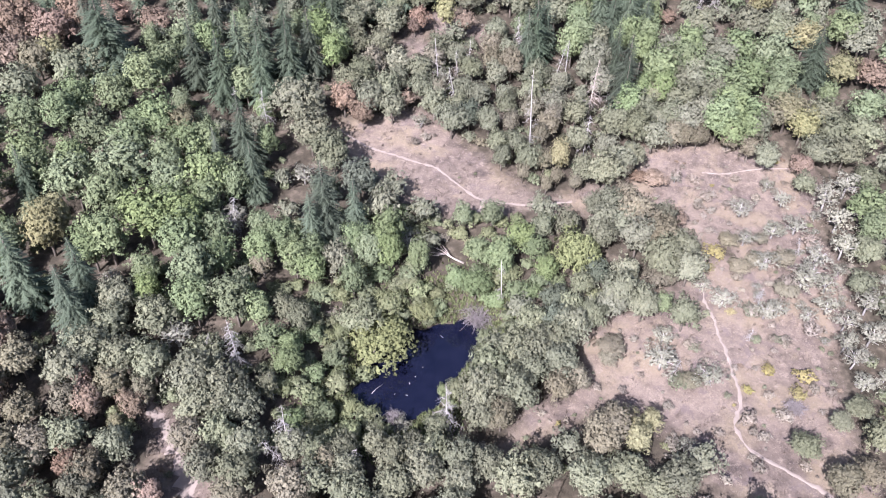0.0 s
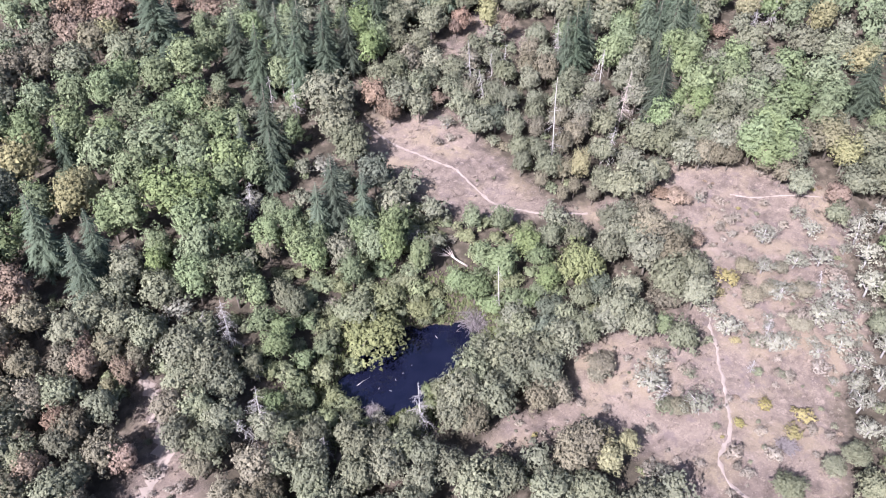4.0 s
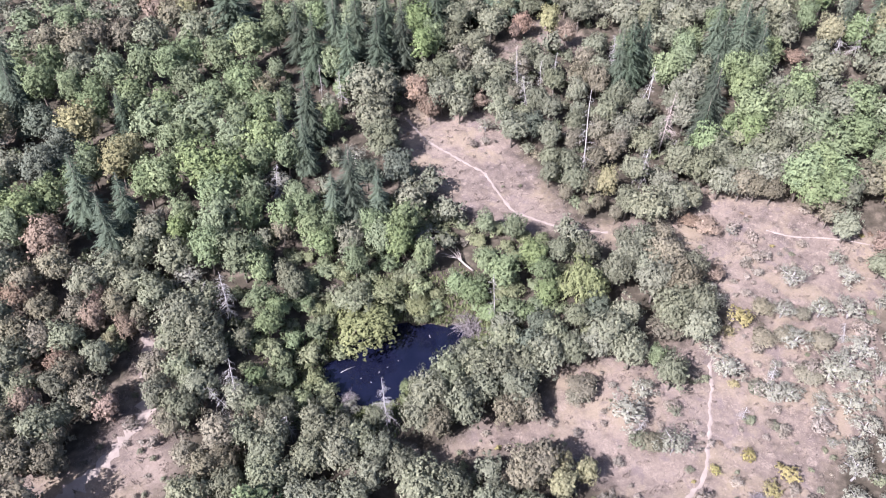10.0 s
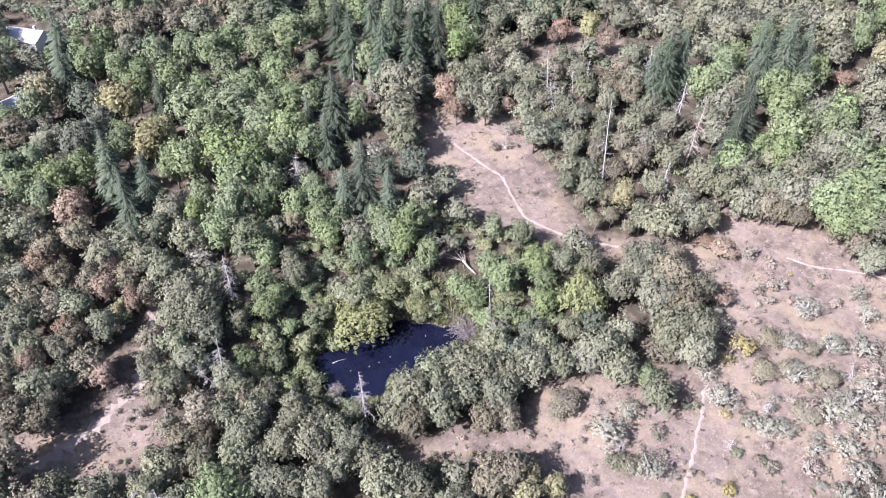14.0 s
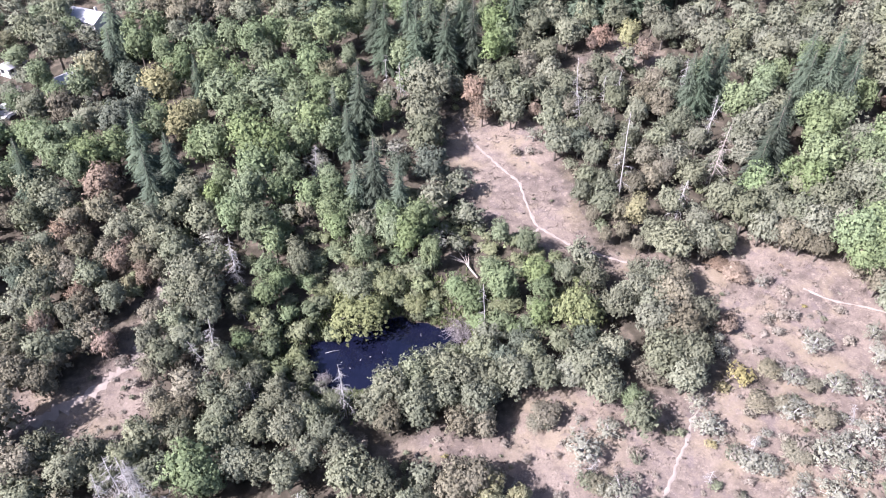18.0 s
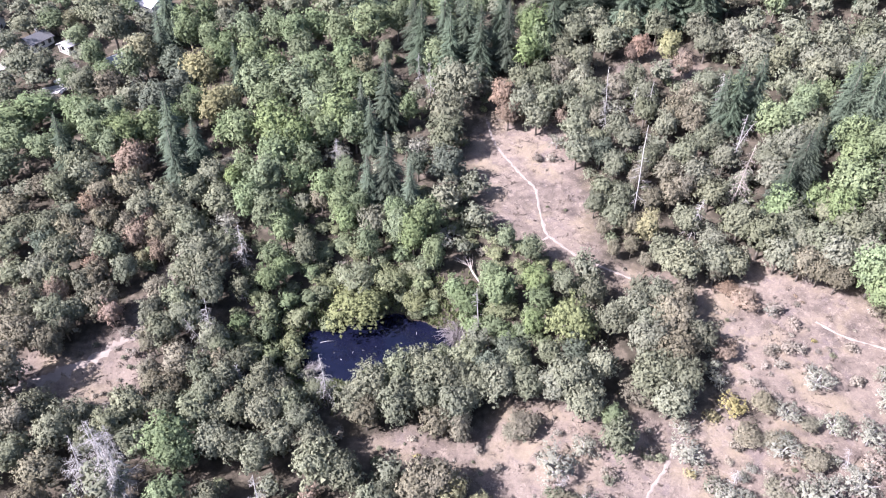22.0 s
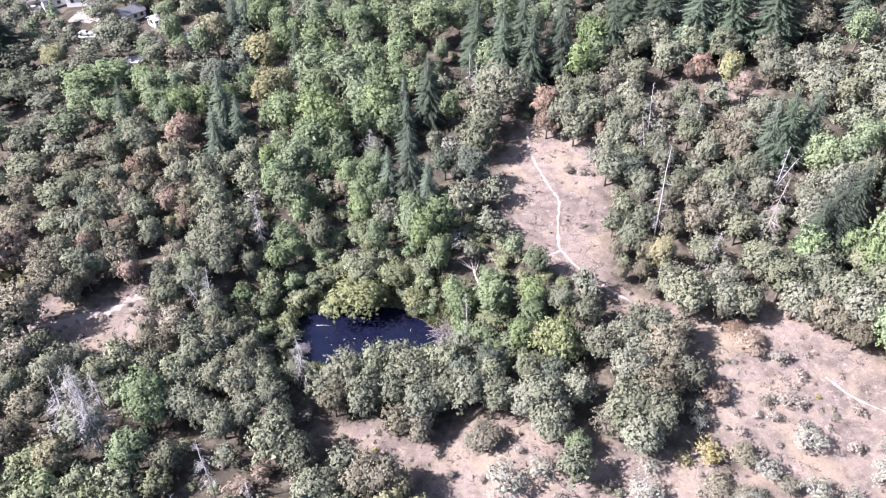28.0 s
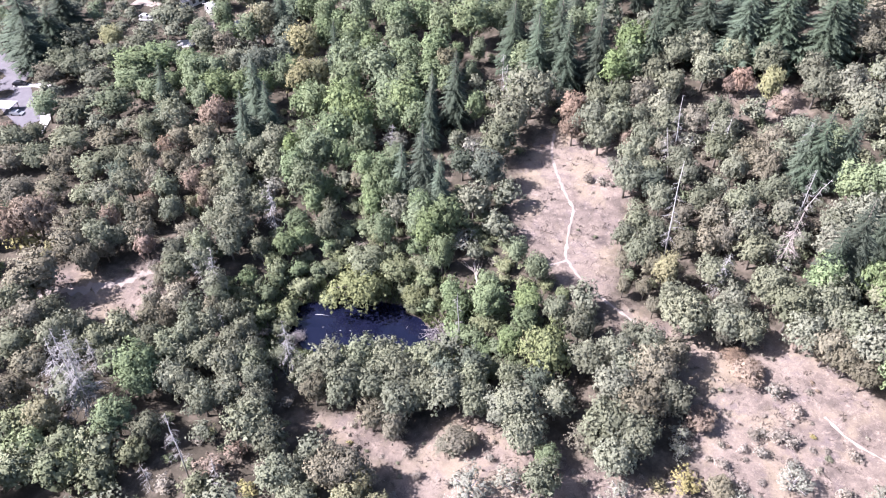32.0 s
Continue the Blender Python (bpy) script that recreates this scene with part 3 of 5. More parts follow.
        o.parent = ob
    return tagged(ob, "tall dark green conical fir with drooping boughs", "tree", "firs of the wood")


_snag = {}


def snag(x, y, h, bushy=0.4, pale=False, lean=0.0, turn=0.0):
    """A standing dead tree: bare trunk and broken side branches."""
    _count[0] += 1
    rng = np.random.default_rng(_count[0] * 13)
    mat = PALE if pale else DEAD
    ob = new("dead_tree")
    ob.matrix_basis = stand(x, y, turn, 1, 1) @ Matrix.Rotation(lean, 4, "Y")
    r = 0.05 + h * 0.0050
    b = rng.normal(0, 0.12, 4)
    pts = [(0, 0, -0.4), (b[0], b[1], h * 0.4), (b[0] + b[2], b[1] + b[3], h * 0.75), (b[0], b[3], h)]
    v, f = limb_geo(pts, [r, r * 0.8, r * 0.55, r * 0.22], 7)
    part("trunk", raw_mesh("trunk", v, f, mat, True), None, ob)
    n = int(16 + 36 * bushy)
    for k in range(n):
        t = rng.uniform(0.22, 0.985)
        key = (k % 6, pale)
        if key not in _snag:
            g = np.random.default_rng(k)
            tw = [limb_geo([(0, 0, 0), (0.5, g.normal(0, 0.05), -0.05), (1.0, g.normal(0, 0.1), -0.2 + g.normal(0, 0.12))], [0.015, 0.010, 0.003], 4)]
            for s in range(12):
                q = g.uniform(0.15, 0.95)
                sd = -1 if s % 2 else 1
                tw.append(limb_geo([(q, 0, -0.08 * q), (q + 0.16 * g.uniform(0.4, 1.4), sd * 0.24 * g.uniform(0.5, 1.3), -0.12 * q - 0.1 * g.uniform(0, 2))], [0.007, 0.002], 3))
            tv, tf = joined(tw)
            _snag[key] = raw_mesh("branch", tv, tf, mat, True)
        o = new("branch", _snag[key])
        o.parent = ob
        L = (1.05 - t) * h * (0.07 + 0.18 * bushy) * rng.uniform(0.5, 1.3) + 0.9
        px, py = np.interp(t, (0, 0.4, 0.75, 1), [p[0] for p in pts]), np.interp(t, (0, 0.4, 0.75, 1), [p[1] for p in pts])
        o.matrix_basis = Matrix.Translation((px, py, h * t)) @ Matrix.Rotation(rng.uniform(0, 6.283), 4, "Z") @ Matrix.Rotation(rng.normal(0.15 + 0.3 * bushy, 0.25), 4, "Y") @ Matrix.Diagonal((L, L, L, 1))
    return tagged(ob, "bare bleached dead tree with broken side branches" if bushy > 0.3 else "tall bare grey dead trunk, a standing snag", "tree", "standing dead trees")


# ---- the houses and the street at the edge of the woods ----
LOTS = [(-122, 56, 4), (-127, 90, 6), (-156, 64, 5), (-143, 64, 4), (-135, 41, 4), (-193, 66, 7), (-181, 70, 8),
        (-160, -15, 5), (-164, 49, 3.5), (-172, 59, 5), (-222, 70, 8), (-203, 82, 8)]
STREETS = [[(-232, 40), (-212, 57), (-200, 72), (-190, 92)], [(-212, -8), (-192, 6), (-180, 15), (-170, 27)], [(-186, 9), (-172, -3), (-160, -10), (-150, -13), (-146, -15)]]


def settled(x, y):
    """Distance to the nearest yard or street."""
    x, y = np.asarray(x, float), np.asarray(y, float)
    best = np.full(x.shape, 1e9)
    for cx, cy, r in LOTS:
        best = np.minimum(best, np.hypot(x - cx, y - cy) - r)
        best = np.minimum(best, np.hypot(x - cx - 6.5, y - cy + 5.5) - r * 0.8)
    for line in STREETS:
        for (ax, ay), (bx, by) in zip(line, line[1:]):
            t = np.clip(((x - ax) * (bx - ax) + (y - ay) * (by - ay)) / ((bx - ax) ** 2 + (by - ay) ** 2), 0, 1)
            best = np.minimum(best, np.hypot(x - ax - t * (bx - ax), y - ay - t * (by - ay)) - 3.8)
    return best


def box_part(name, a, b, mat, parent, label=""):
    v, f = box_geo(*a, *b)
    return part(name, raw_mesh(name, v, f, mat), None, parent, label)


def house(x, y, turn, L, W, H, rise, roof, label, chimney=True):
    """A gabled house: walls, two roof slopes with eaves, gables, windows with frames, a door."""
    ob = new("house")
    ob.matrix_basis = pose(x, y, z_at(x, y) - 0.3, 0, 0, turn)
    l, w = L / 2, W / 2
    v = [(-l, -w, -1), (l, -w, -1), (l, w, -1), (-l, w, -1), (-l, -w, H), (l, -w, H), (l, w, H), (-l, w, H), (-l, 0, H + rise), (l, 0, H + rise)]
    f = [(0, 1, 5, 4), (2, 3, 7, 6), (1, 2, 6, 9, 5), (3, 0, 4, 8, 7), (3, 2, 1, 0)]
    part("wall", raw_mesh("wall", v, f, SIDING), None, ob)
    for side in (-1, 1):
        e, t = 0.5, 0.16
        y1, z1 = side * (w + e), H - rise * e / w
        a = [(-l - e, 0, H + rise + 0.02), (l + e, 0, H + rise + 0.02), (l + e, y1, z1 + 0.02), (-l - e, y1, z1 + 0.02)]
        q = a + [(p[0], p[1], p[2] + t) for p in a]
        part("roof", raw_mesh("roof", q, [(0, 1, 2, 3), (7, 6, 5, 4), (0, 4, 5, 1), (1, 5, 6, 2), (2, 6, 7, 3), (3, 7, 4, 0)], roof), None, ob)
        for k in range(3):
            wx = -l + L * (k + 0.6) / 3.2
            win = box_part("window", (wx - 0.65, side * w - 0.05, 1.0), (wx + 0.65, side * w + 0.05, 2.3), TRIM, ob)
            box_part("pane", (wx - 0.55, side * (w + 0.045) - 0.02, 1.1), (wx + 0.55, side * (w + 0.045) + 0.02, 2.2), PANE, win)
    for side in (-1, 1):
        win = box_part("window", (side * l - 0.05, -0.8, 1.0), (side * l + 0.05, 0.8, 2.4), TRIM, ob)
        box_part("pane", (side * (l + 0.045) - 0.02, -0.7, 1.1), (side * (l + 0.045) + 0.02, 0.7, 2.3), PANE, win)
    box_part("door", (-l - 0.06, w * 0.45, 0.1), (-l + 0.02, w * 0.45 + 1.0, 2.2), TRIM, ob, "dark painted door")
    if chimney:
        box_part("chimney", (l * 0.4, 0.5, H), (l * 0.4 + 0.7, 1.2, H + rise + 1.0), CONCRETE, ob, "pale masonry chimney")
    return tagged(ob, label, "house", "houses at the edge of the woods")


def carport(x, y, turn, L, W, H):
    ob = new("carport")
    ob.matrix_basis = pose(x, y, z_at(x, y), 0, 0, turn)
    box_part("roof", (-L / 2, -W / 2, H), (L / 2, W / 2, H + 0.22), ROOF_PALE, ob, "flat pale metal roof")
    for sx in (-1, 1):
        for sy in (-1, 1):
            box_part("post", (sx * (L / 2 - 0.3) - 0.08, sy * (W / 2 - 0.3) - 0.08, -0.8), (sx * (L / 2 - 0.3) + 0.08, sy * (W / 2 - 0.3) + 0.08, H), TRIM, ob)
    return tagged(ob, "open carport with flat pale metal roof", "carport")


_car = {}


def car(x, y, turn, paint, label):
    ob = new("car")
    ob.matrix_basis = pose(x, y, z_at(x, y) + 0.12, 0, 0, turn)
    if not _car:
        prof = [(-2.2, 0.3), (2.2, 0.3), (2.25, 0.75), (1.2, 0.95), (0.5, 1.42), (-1.2, 1.45), (-1.9, 0.98), (-2.25, 0.9)]
        n = len(prof)
        v = [(px, -0.88 * (0.86 if pz > 1.2 else 1), pz) for px, pz in prof] + [(px, 0.88 * (0.86 if pz > 1.2 else 1), pz) for px, pz in prof]
        f = [tuple(range(n)), tuple(range(2 * n - 1, n - 1, -1))] + [(i, i + n, (i + 1) % n + n, (i + 1) % n) for i in range(n)]
        _car["body"] = (v, f)
        w = 12
        v = [(0.33 * math.cos(6.283 * k / w), s, 0.33 * math.sin(6.283 * k / w)) for s in (-0.11, 0.11) for k in range(w)]
        f = [tuple(range(w)), tuple(range(2 * w - 1, w - 1, -1))] + [(k, k + w, (k + 1) % w + w, (k + 1) % w) for k in range(w)]
        _car["wheel"] = raw_mesh("wheel", v, f, TYRE, False)
    body = part("body", raw_mesh("body", *_car["body"], PAINTS[paint]), None, ob)
    glass = [((0.56, -0.70, 1.40), (1.17, -0.78, 0.99), (1.17, 0.78, 0.99), (0.56, 0.70, 1.40)), ((-1.25, -0.70, 1.43), (-1.86, -0.78, 1.02), (-1.86, 0.78, 1.02), (-1.25, 0.70, 1.43))]
    for q in glass:
        up = [(p[0] + (0.03 if p[0] > 0 else -0.03), p[1], p[2] + 0.04) for p in q]
        part("window", raw_mesh("window", list(q) + up, [(0, 1, 2, 3), (7, 6, 5, 4), (0, 4, 5, 1), (1, 5, 6, 2), (2, 6, 7, 3), (3, 7, 4, 0)], PANE), None, body)
    for sx in (-1.35, 1.4):
        for sy in (-0.82, 0.82):
            o = new("wheel", _car["wheel"])
            o.parent, o.location = ob, (sx, sy, 0.3)
    return tagged(ob, label, "car")


for pts, wide, seed in ((STREETS[0], 7.0, 21), (STREETS[1], 6.5, 22), (STREETS[2], 10.0, 23)):
    strip("road", pts, wide, ASPHALT, "worn grey-lilac asphalt street between yards", 0.10 + 0.004 * seed, seed, 0.02)
strip("driveway", [(-171, -3), (-164, 0.5), (-158, 1)], 2.6, CONCRETE, "pale concrete driveway apron", 0.24, 24, 0.05)
strip("driveway", [(-148, -9), (-143, -13), (-139.5, -19)], 3.0, CONCRETE, "pale concrete driveway beside the street", 0.24, 25, 0.05)
strip("pad", [(-139, 39), (-131, 43)], 4.6, CONCRETE, "pale concrete parking pad in a yard", 0.12, 26, 0.05)
strip("yard", [(-178, 58), (-166, 60)], 7.0, DIRT, "bare pinkish dirt yard", 0.12, 27, 0.2)
strip("driveway", [(-166, 48), (-158, 52)], 4.0, CONCRETE, "pale concrete driveway in a yard", 0.13, 28, 0.05)
strip("yard", [(-139, 55), (-128, 47), (-122, 43)], 4.5, DIRT, "bare dirt yard behind a small house", 0.12, 29, 0.2)
house(-121.5, 55, 60, 8.5, 6.5, 3.0, 1.4, ROOF_PALE, "small white house with pale metal roof among trees", False)
house(-127, 90, -20, 13.0, 9.0, 4.2, 2.2, ROOF_PALE, "white house with pale lilac-grey roof behind trees")
house(-156, 64, 75, 8.5, 6.5, 2.8, 1.6, ROOF_GREY, "white gabled house with grey shingle roof")
house(-143, 64.5, 70, 7.0, 5.2, 2.6, 0.9, ROOF_PALE, "low white house with pale roof", False)
house(-193, 66, 60, 11.0, 8.0, 3.2, 2.4, ROOF_GREY, "white gabled house with steep grey roof")
house(-181, 70, 20, 13.0, 8.5, 3.4, 2.2, ROOF_GREY, "wide white house with grey shingle roof")
house(-203, 82, 40, 12.0, 8.0, 3.2, 2.0, ROOF_GREY, "pale house with grey shingle roof behind the street")
house(-222, 70, 40, 12.0, 8.0, 3.2, 2.0, ROOF_GREY, "pale house with grey shingle roof across the street")
carport(-160, -14.5, 24, 7.0, 5.0, 2.6)
car(-169, -2.0, 30, 1, "dark car parked in the shade by the street")
car(-155, -14.0, 20, 2, "grey car parked in the shade by the street")
car(-197, 59, 50, 0, "white car parked on the street")
car(-164, 49, 20, 0, "white car parked on a concrete driveway")
car(-135, 44, -15, 0, "white car parked on a concrete pad")
car(-130, 39.5, 60, 1, "dark car parked beside a concrete pad")
# ---- single trees and bushes: x, y, crown radius, height ----
fir(-181.7, 14.1, 12.6, 21.7)
fir(-182.2, 29.6, 9.8, 17.6)
fir(-170.5, 7.0, 10.1, 18.1)
fir(-173.0, 17.2, 9.3, 17.0)
fir(-46.4, 89.0, 10.3, 24.5)
fir(131.5, -7.7, 7.3, 18.9)
fir(37.4, 80.9, 9.5, 23.1)
fir(46.4, 83.6, 10.5, 25.0)
fir(57.4, 84.5, 9.6, 23.2)
fir(26.8, 81.9, 9.3, 22.7)
fir(18.4, 84.3, 8.8, 21.7)
fir(32.4, 89.1, 9.2, 22.5)
fir(60.1, 92.3, 9.2, 22.5)
fir(-107.7, 68.9, 6.9, 24.9)
fir(-102.4, 54.1, 5.4, 21.4)
fir(-80.4, 14.1, 5.8, 22.3)
fir(-72.9, 0.6, 5.1, 20.8)
fir(-69.3, 6.4, 5.2, 21.0)
fir(-25.8, 33.7, 5.8, 22.2)
fir(-27.5, 22.8, 4.0, 18.2)
fir(-22.0, 61.7, 6.1, 22.9)
fir(-15.5, 64.7, 6.8, 24.7)
fir(-9.2, 65.3, 7.2, 25.5)
fir(-4.0, 58.4, 5.9, 22.6)
fir(-26.3, 72.1, 5.6, 21.8)
fir(-17.7, 2.3, 6.4, 23.7)
fir(-22.1, -0.2, 4.5, 19.3)
fir(-11.6, -0.3, 4.2, 18.6)
fir(-74.8, 45.6, 3.6, 17.2)
fir(-106.0, 3.6, 5.0, 20.4)
fir(-12.6, 57.2, 5.6, 21.8)
fir(-32.9, 33.2, 3.2, 16.4)
fir(3.6, 61.8, 5.6, 22.0)
fir(0.2, 71.8, 5.9, 22.5)
fir(15.5, 72.3, 5.2, 20.9)
fir(64.5, 37.6, 5.7, 22.0)
fir(69.8, 40.9, 5.1, 20.7)
fir(61.6, 37.6, 4.7, 19.7)
fir(75.6, 9.6, 6.4, 23.7)
fir(72.9, 6.5, 4.2, 18.7)
fir(80.8, 20.5, 4.5, 19.4)
fir(89.5, 33.1, 5.1, 20.8)
fir(93.6, 31.5, 6.8, 24.7)
fir(98.0, 28.4, 5.1, 20.8)
fir(92.2, 42.6, 5.0, 20.4)
fir(99.1, 41.8, 5.4, 21.3)
fir(101.9, 37.1, 5.0, 20.4)
lime_maple(29.5, -30.1, 6.4, 12)
bright_maple(-72.5, 48.4, 4.3, 15.6)
bright_maple(-40.1, 70.6, 6.9, 20)
bright_maple(-37.1, 26.0, 6.1, 19.5)
bright_maple(-53.6, 19.4, 6.7, 20)
bright_maple(-45.9, 16.8, 5.7, 18.5)
bright_maple(-94.1, 12.8, 5.5, 18.2)
bright_maple(-88.8, 16.9, 4.9, 16.9)
bright_maple(-57.3, 6.9, 3.4, 13.4)
bright_maple(-58.5, 1.9, 3.1, 12.7)
bright_maple(-41.5, -8.2, 3.4, 13.4)
bright_maple(-28.2, -4.4, 3.9, 14.5)
bright_maple(-25.6, -8.2, 3.1, 12.7)
bright_maple(-8.8, -10.9, 4.0, 14.7)
bright_maple(-20.1, 34.9, 3.3, 13.3)
bright_maple(10.5, 71.8, 5.5, 18.0)
bright_maple(9.5, 60.6, 4.6, 16.1)
bright_maple(90.4, -17.3, 4.8, 13.7)
bright_maple(95.2, -17.5, 4.6, 13.2)
bright_maple(80.8, 8.3, 3.5, 13.6)
bright_maple(88.3, 10.0, 6.1, 19.5)
bright_maple(85.1, 5.0, 4.3, 15.4)
bright_maple(90.8, 20.6, 4.9, 16.7)
bright_maple(96.4, 25.1, 4.7, 16.3)
bright_maple(91.1, 27.5, 4.7, 16.3)
bright_maple(87.1, 44.8, 3.3, 13.3)
bright_maple(105.0, 33.5, 3.9, 14.7)
bright_maple(-3.0, -14.5, 3.2, 13.1)
bright_maple(13.2, -23.1, 4.3, 12.4)
bright_maple(10.6, -18.1, 3.1, 9.9)
bright_maple(20.8, -20.2, 3.8, 11.4)
bright_maple(21.4, -29.9, 3.0, 9.6)
maple(-131.5, 15.4, 8.4, 15.1)
maple(-127.8, 22.3, 7.2, 13.5)
maple(-152.6, 71.1, 5.5, 11.1)
maple(-140.2, 64.9, 4.7, 10.1)
maple(117.0, 8.0, 6.1, 16.1)
maple(110.0, -3.4, 6.4, 16.6)
maple(123.0, 0.7, 6.7, 17.1)
maple(103.6, -3.8, 5.5, 14.8)
maple(121.2, -5.7, 6.1, 15.9)
maple(154.3, 0.5, 6.2, 16.1)
maple(130.9, -27.7, 5.5, 14.9)
maple(98.9, -14.0, 5.1, 14.1)
maple(100.8, -53.2, 5.2, 14.4)
maple(96.6, -58.5, 4.7, 13.4)
maple(-36.6, -80.7, 4.2, 12.4)
maple(-127.0, 9.1, 6.8, 12.9)
maple(-122.5, -2.0, 6.6, 12.6)
maple(-23.6, 90.6, 5.5, 13.7)
maple(-98.9, 64.8, 5.5, 18.1)
maple(-98.2, 75.9, 4.6, 16.0)
maple(-90.4, 62.7, 4.7, 16.3)
maple(-79.9, 67.9, 5.0, 17.1)
maple(-72.9, 54.3, 5.4, 18.0)
maple(-71.0, 69.2, 5.4, 17.8)
maple(-65.5, 38.9, 6.1, 19.3)
maple(-62.7, 65.9, 5.6, 18.3)
maple(-57.8, 71.1, 5.0, 16.9)
maple(-57.6, 54.4, 5.3, 17.7)
maple(-63.7, 49.3, 4.6, 16.2)
maple(-54.5, 38.0, 7.2, 20)
maple(-49.9, 48.1, 5.2, 17.4)
maple(-49.3, 67.9, 5.2, 17.4)
maple(-42.4, 51.6, 6.1, 19.5)
maple(-43.9, 38.9, 5.0, 16.9)
maple(-38.3, 41.5, 4.7, 16.3)
maple(-33.0, 41.8, 4.0, 14.9)
maple(-45.5, 30.0, 5.1, 17.2)
maple(-32.2, 23.3, 4.3, 15.5)
maple(-48.8, 9.2, 5.6, 18.2)
maple(-39.6, 21.1, 4.6, 16.2)
maple(-62.5, 18.3, 5.3, 17.7)
maple(-66.4, 18.4, 4.5, 15.8)
maple(-59.4, 31.0, 5.5, 18.2)
maple(-83.1, 51.4, 4.8, 16.6)
maple(-110.2, 46.3, 4.6, 16.1)
maple(-124.1, 49.2, 4.4, 15.7)
maple(-95.8, 8.3, 4.3, 15.4)
maple(-106.7, 17.6, 5.1, 17.3)
maple(-113.0, 21.0, 4.6, 16.2)
maple(-101.1, 11.4, 4.7, 16.3)
maple(-102.4, 21.3, 4.5, 15.9)
maple(-48.5, 0.4, 5.4, 17.8)
maple(-43.7, -10.1, 5.1, 17.3)
maple(-51.1, -6.1, 4.8, 16.5)
maple(-28.3, 1.7, 4.2, 15.3)
maple(-33.8, 1.2, 4.0, 14.8)
maple(-6.3, -6.5, 4.5, 15.9)
maple(-27.1, 81.4, 4.7, 16.2)
maple(-33.1, 76.7, 4.9, 16.9)
maple(-17.0, 59.0, 4.3, 15.4)
maple(-42.4, 3.3, 3.8, 14.3)
maple(-40.8, 10.4, 3.9, 14.6)
maple(-39.7, -13.1, 3.3, 13.3)
maple(-23.7, -3.5, 3.4, 13.4)
maple(-12.5, -9.2, 3.7, 14.2)
maple(-14.1, -5.2, 3.6, 13.8)
maple(13.2, 63.8, 4.3, 15.5)
maple(72.8, 4.1, 4.2, 15.2)
maple(89.3, -13.1, 5.4, 17.9)
maple(94.1, -11.7, 5.5, 18.1)
maple(98.2, 10.4, 5.1, 17.2)
maple(103.8, 15.4, 5.2, 17.5)
maple(101.4, 1.3, 4.7, 16.3)
maple(73.8, 32.0, 4.9, 16.8)
maple(78.5, 33.3, 4.7, 16.3)
maple(81.8, 40.6, 4.2, 15.2)
maple(-41.8, -69.9, 5.1, 14.3)
maple(-39.4, -72.0, 4.1, 12.0)
maple(-38.9, -26.1, 3.4, 10.5)
maple(-40.0, -19.9, 3.5, 10.7)
maple(-36.9, -22.4, 3.0, 9.5)
maple(-18.9, -13.9, 3.2, 13.1)
maple(6.1, -24.4, 3.8, 11.4)
maple(3.1, -21.1, 2.9, 9.4)
maple(22.0, -24.4, 3.1, 9.8)
maple(38.4, -50.1, 2.4, 8.3)
ochre_maple(-157.3, 28.1, 4.7, 10.1)
ochre_maple(-148.1, 74.0, 4.1, 9.2)
ochre_maple(-60.3, 98.9, 4.7, 13.5)
ochre_maple(140.5, 3.2, 5.4, 14.6)
ochre_maple(137.9, -13.0, 5.2, 14.3)
ochre_maple(110.5, -18.2, 5.4, 14.7)
ochre_maple(109.9, -24.1, 4.6, 13.3)
ochre_maple(11.2, -73.2, 3.1, 10.4)
ochre_maple(-48.7, -86.6, 3.7, 11.7)
ochre_maple(-37.4, 48.9, 4.5, 15.9)
ochre_maple(-73.9, 27.1, 5.0, 16.9)
ochre_maple(-71.3, 31.2, 4.4, 15.7)
ochre_maple(-85.2, 42.9, 5.7, 18.5)
ochre_maple(-108.0, 50.4, 5.4, 17.8)
ochre_maple(49.3, 64.3, 3.7, 14.2)
ochre_maple(44.2, -3.0, 3.1, 12.9)
ochre_maple(-71.4, -23.9, 1.6, 6.5)
ochre_maple(10.9, -69.2, 3.4, 10.4)
ochre_maple(16.5, -70.9, 2.6, 8.7)
oak(-167.1, 22.1, 6.7, 10.4)
oak(-160.0, 9.9, 6.4, 10.0)
oak(-161.4, 56.3, 6.7, 10.4)
oak(-160.9, 68.2, 6.2, 9.8)
oak(-148.5, 45.1, 6.4, 10.0)
oak(-143.8, 48.5, 5.6, 9.1)
oak(137.3, 13.2, 5.4, 11.8)
oak(98.0, -18.7, 5.0, 11.2)
oak(119.9, -22.5, 5.4, 11.7)
oak(116.3, -29.4, 5.8, 12.3)
oak(120.7, -34.8, 6.3, 13.2)
oak(112.8, -36.4, 5.1, 11.3)
oak(106.4, -32.7, 4.8, 10.9)
oak(94.1, -27.0, 3.9, 9.4)
oak(96.5, -38.1, 3.5, 7.7)
oak(111.5, -45.0, 4.3, 8.9)
oak(90.7, -61.4, 4.3, 8.9)
oak(81.9, -67.2, 3.7, 8.1)
oak(55.4, -88.3, 3.2, 5.1)
oak(49.5, -88.3, 2.6, 5.0)
oak(38.9, -88.8, 3.6, 6.1)
oak(51.3, -95.5, 3.9, 9.4)
oak(4.6, -77.9, 4.3, 10.0)
oak(11.9, -83.1, 4.3, 10.1)
oak(7.4, -82.5, 3.3, 8.4)
oak(-2.3, -75.4, 4.4, 10.2)
oak(-81.7, -67.8, 5.3, 11.5)
oak(-69.6, -77.2, 5.0, 11.1)
oak(-30.7, -78.4, 3.4, 8.6)
oak(0.2, -73.1, 3.5, 8.7)
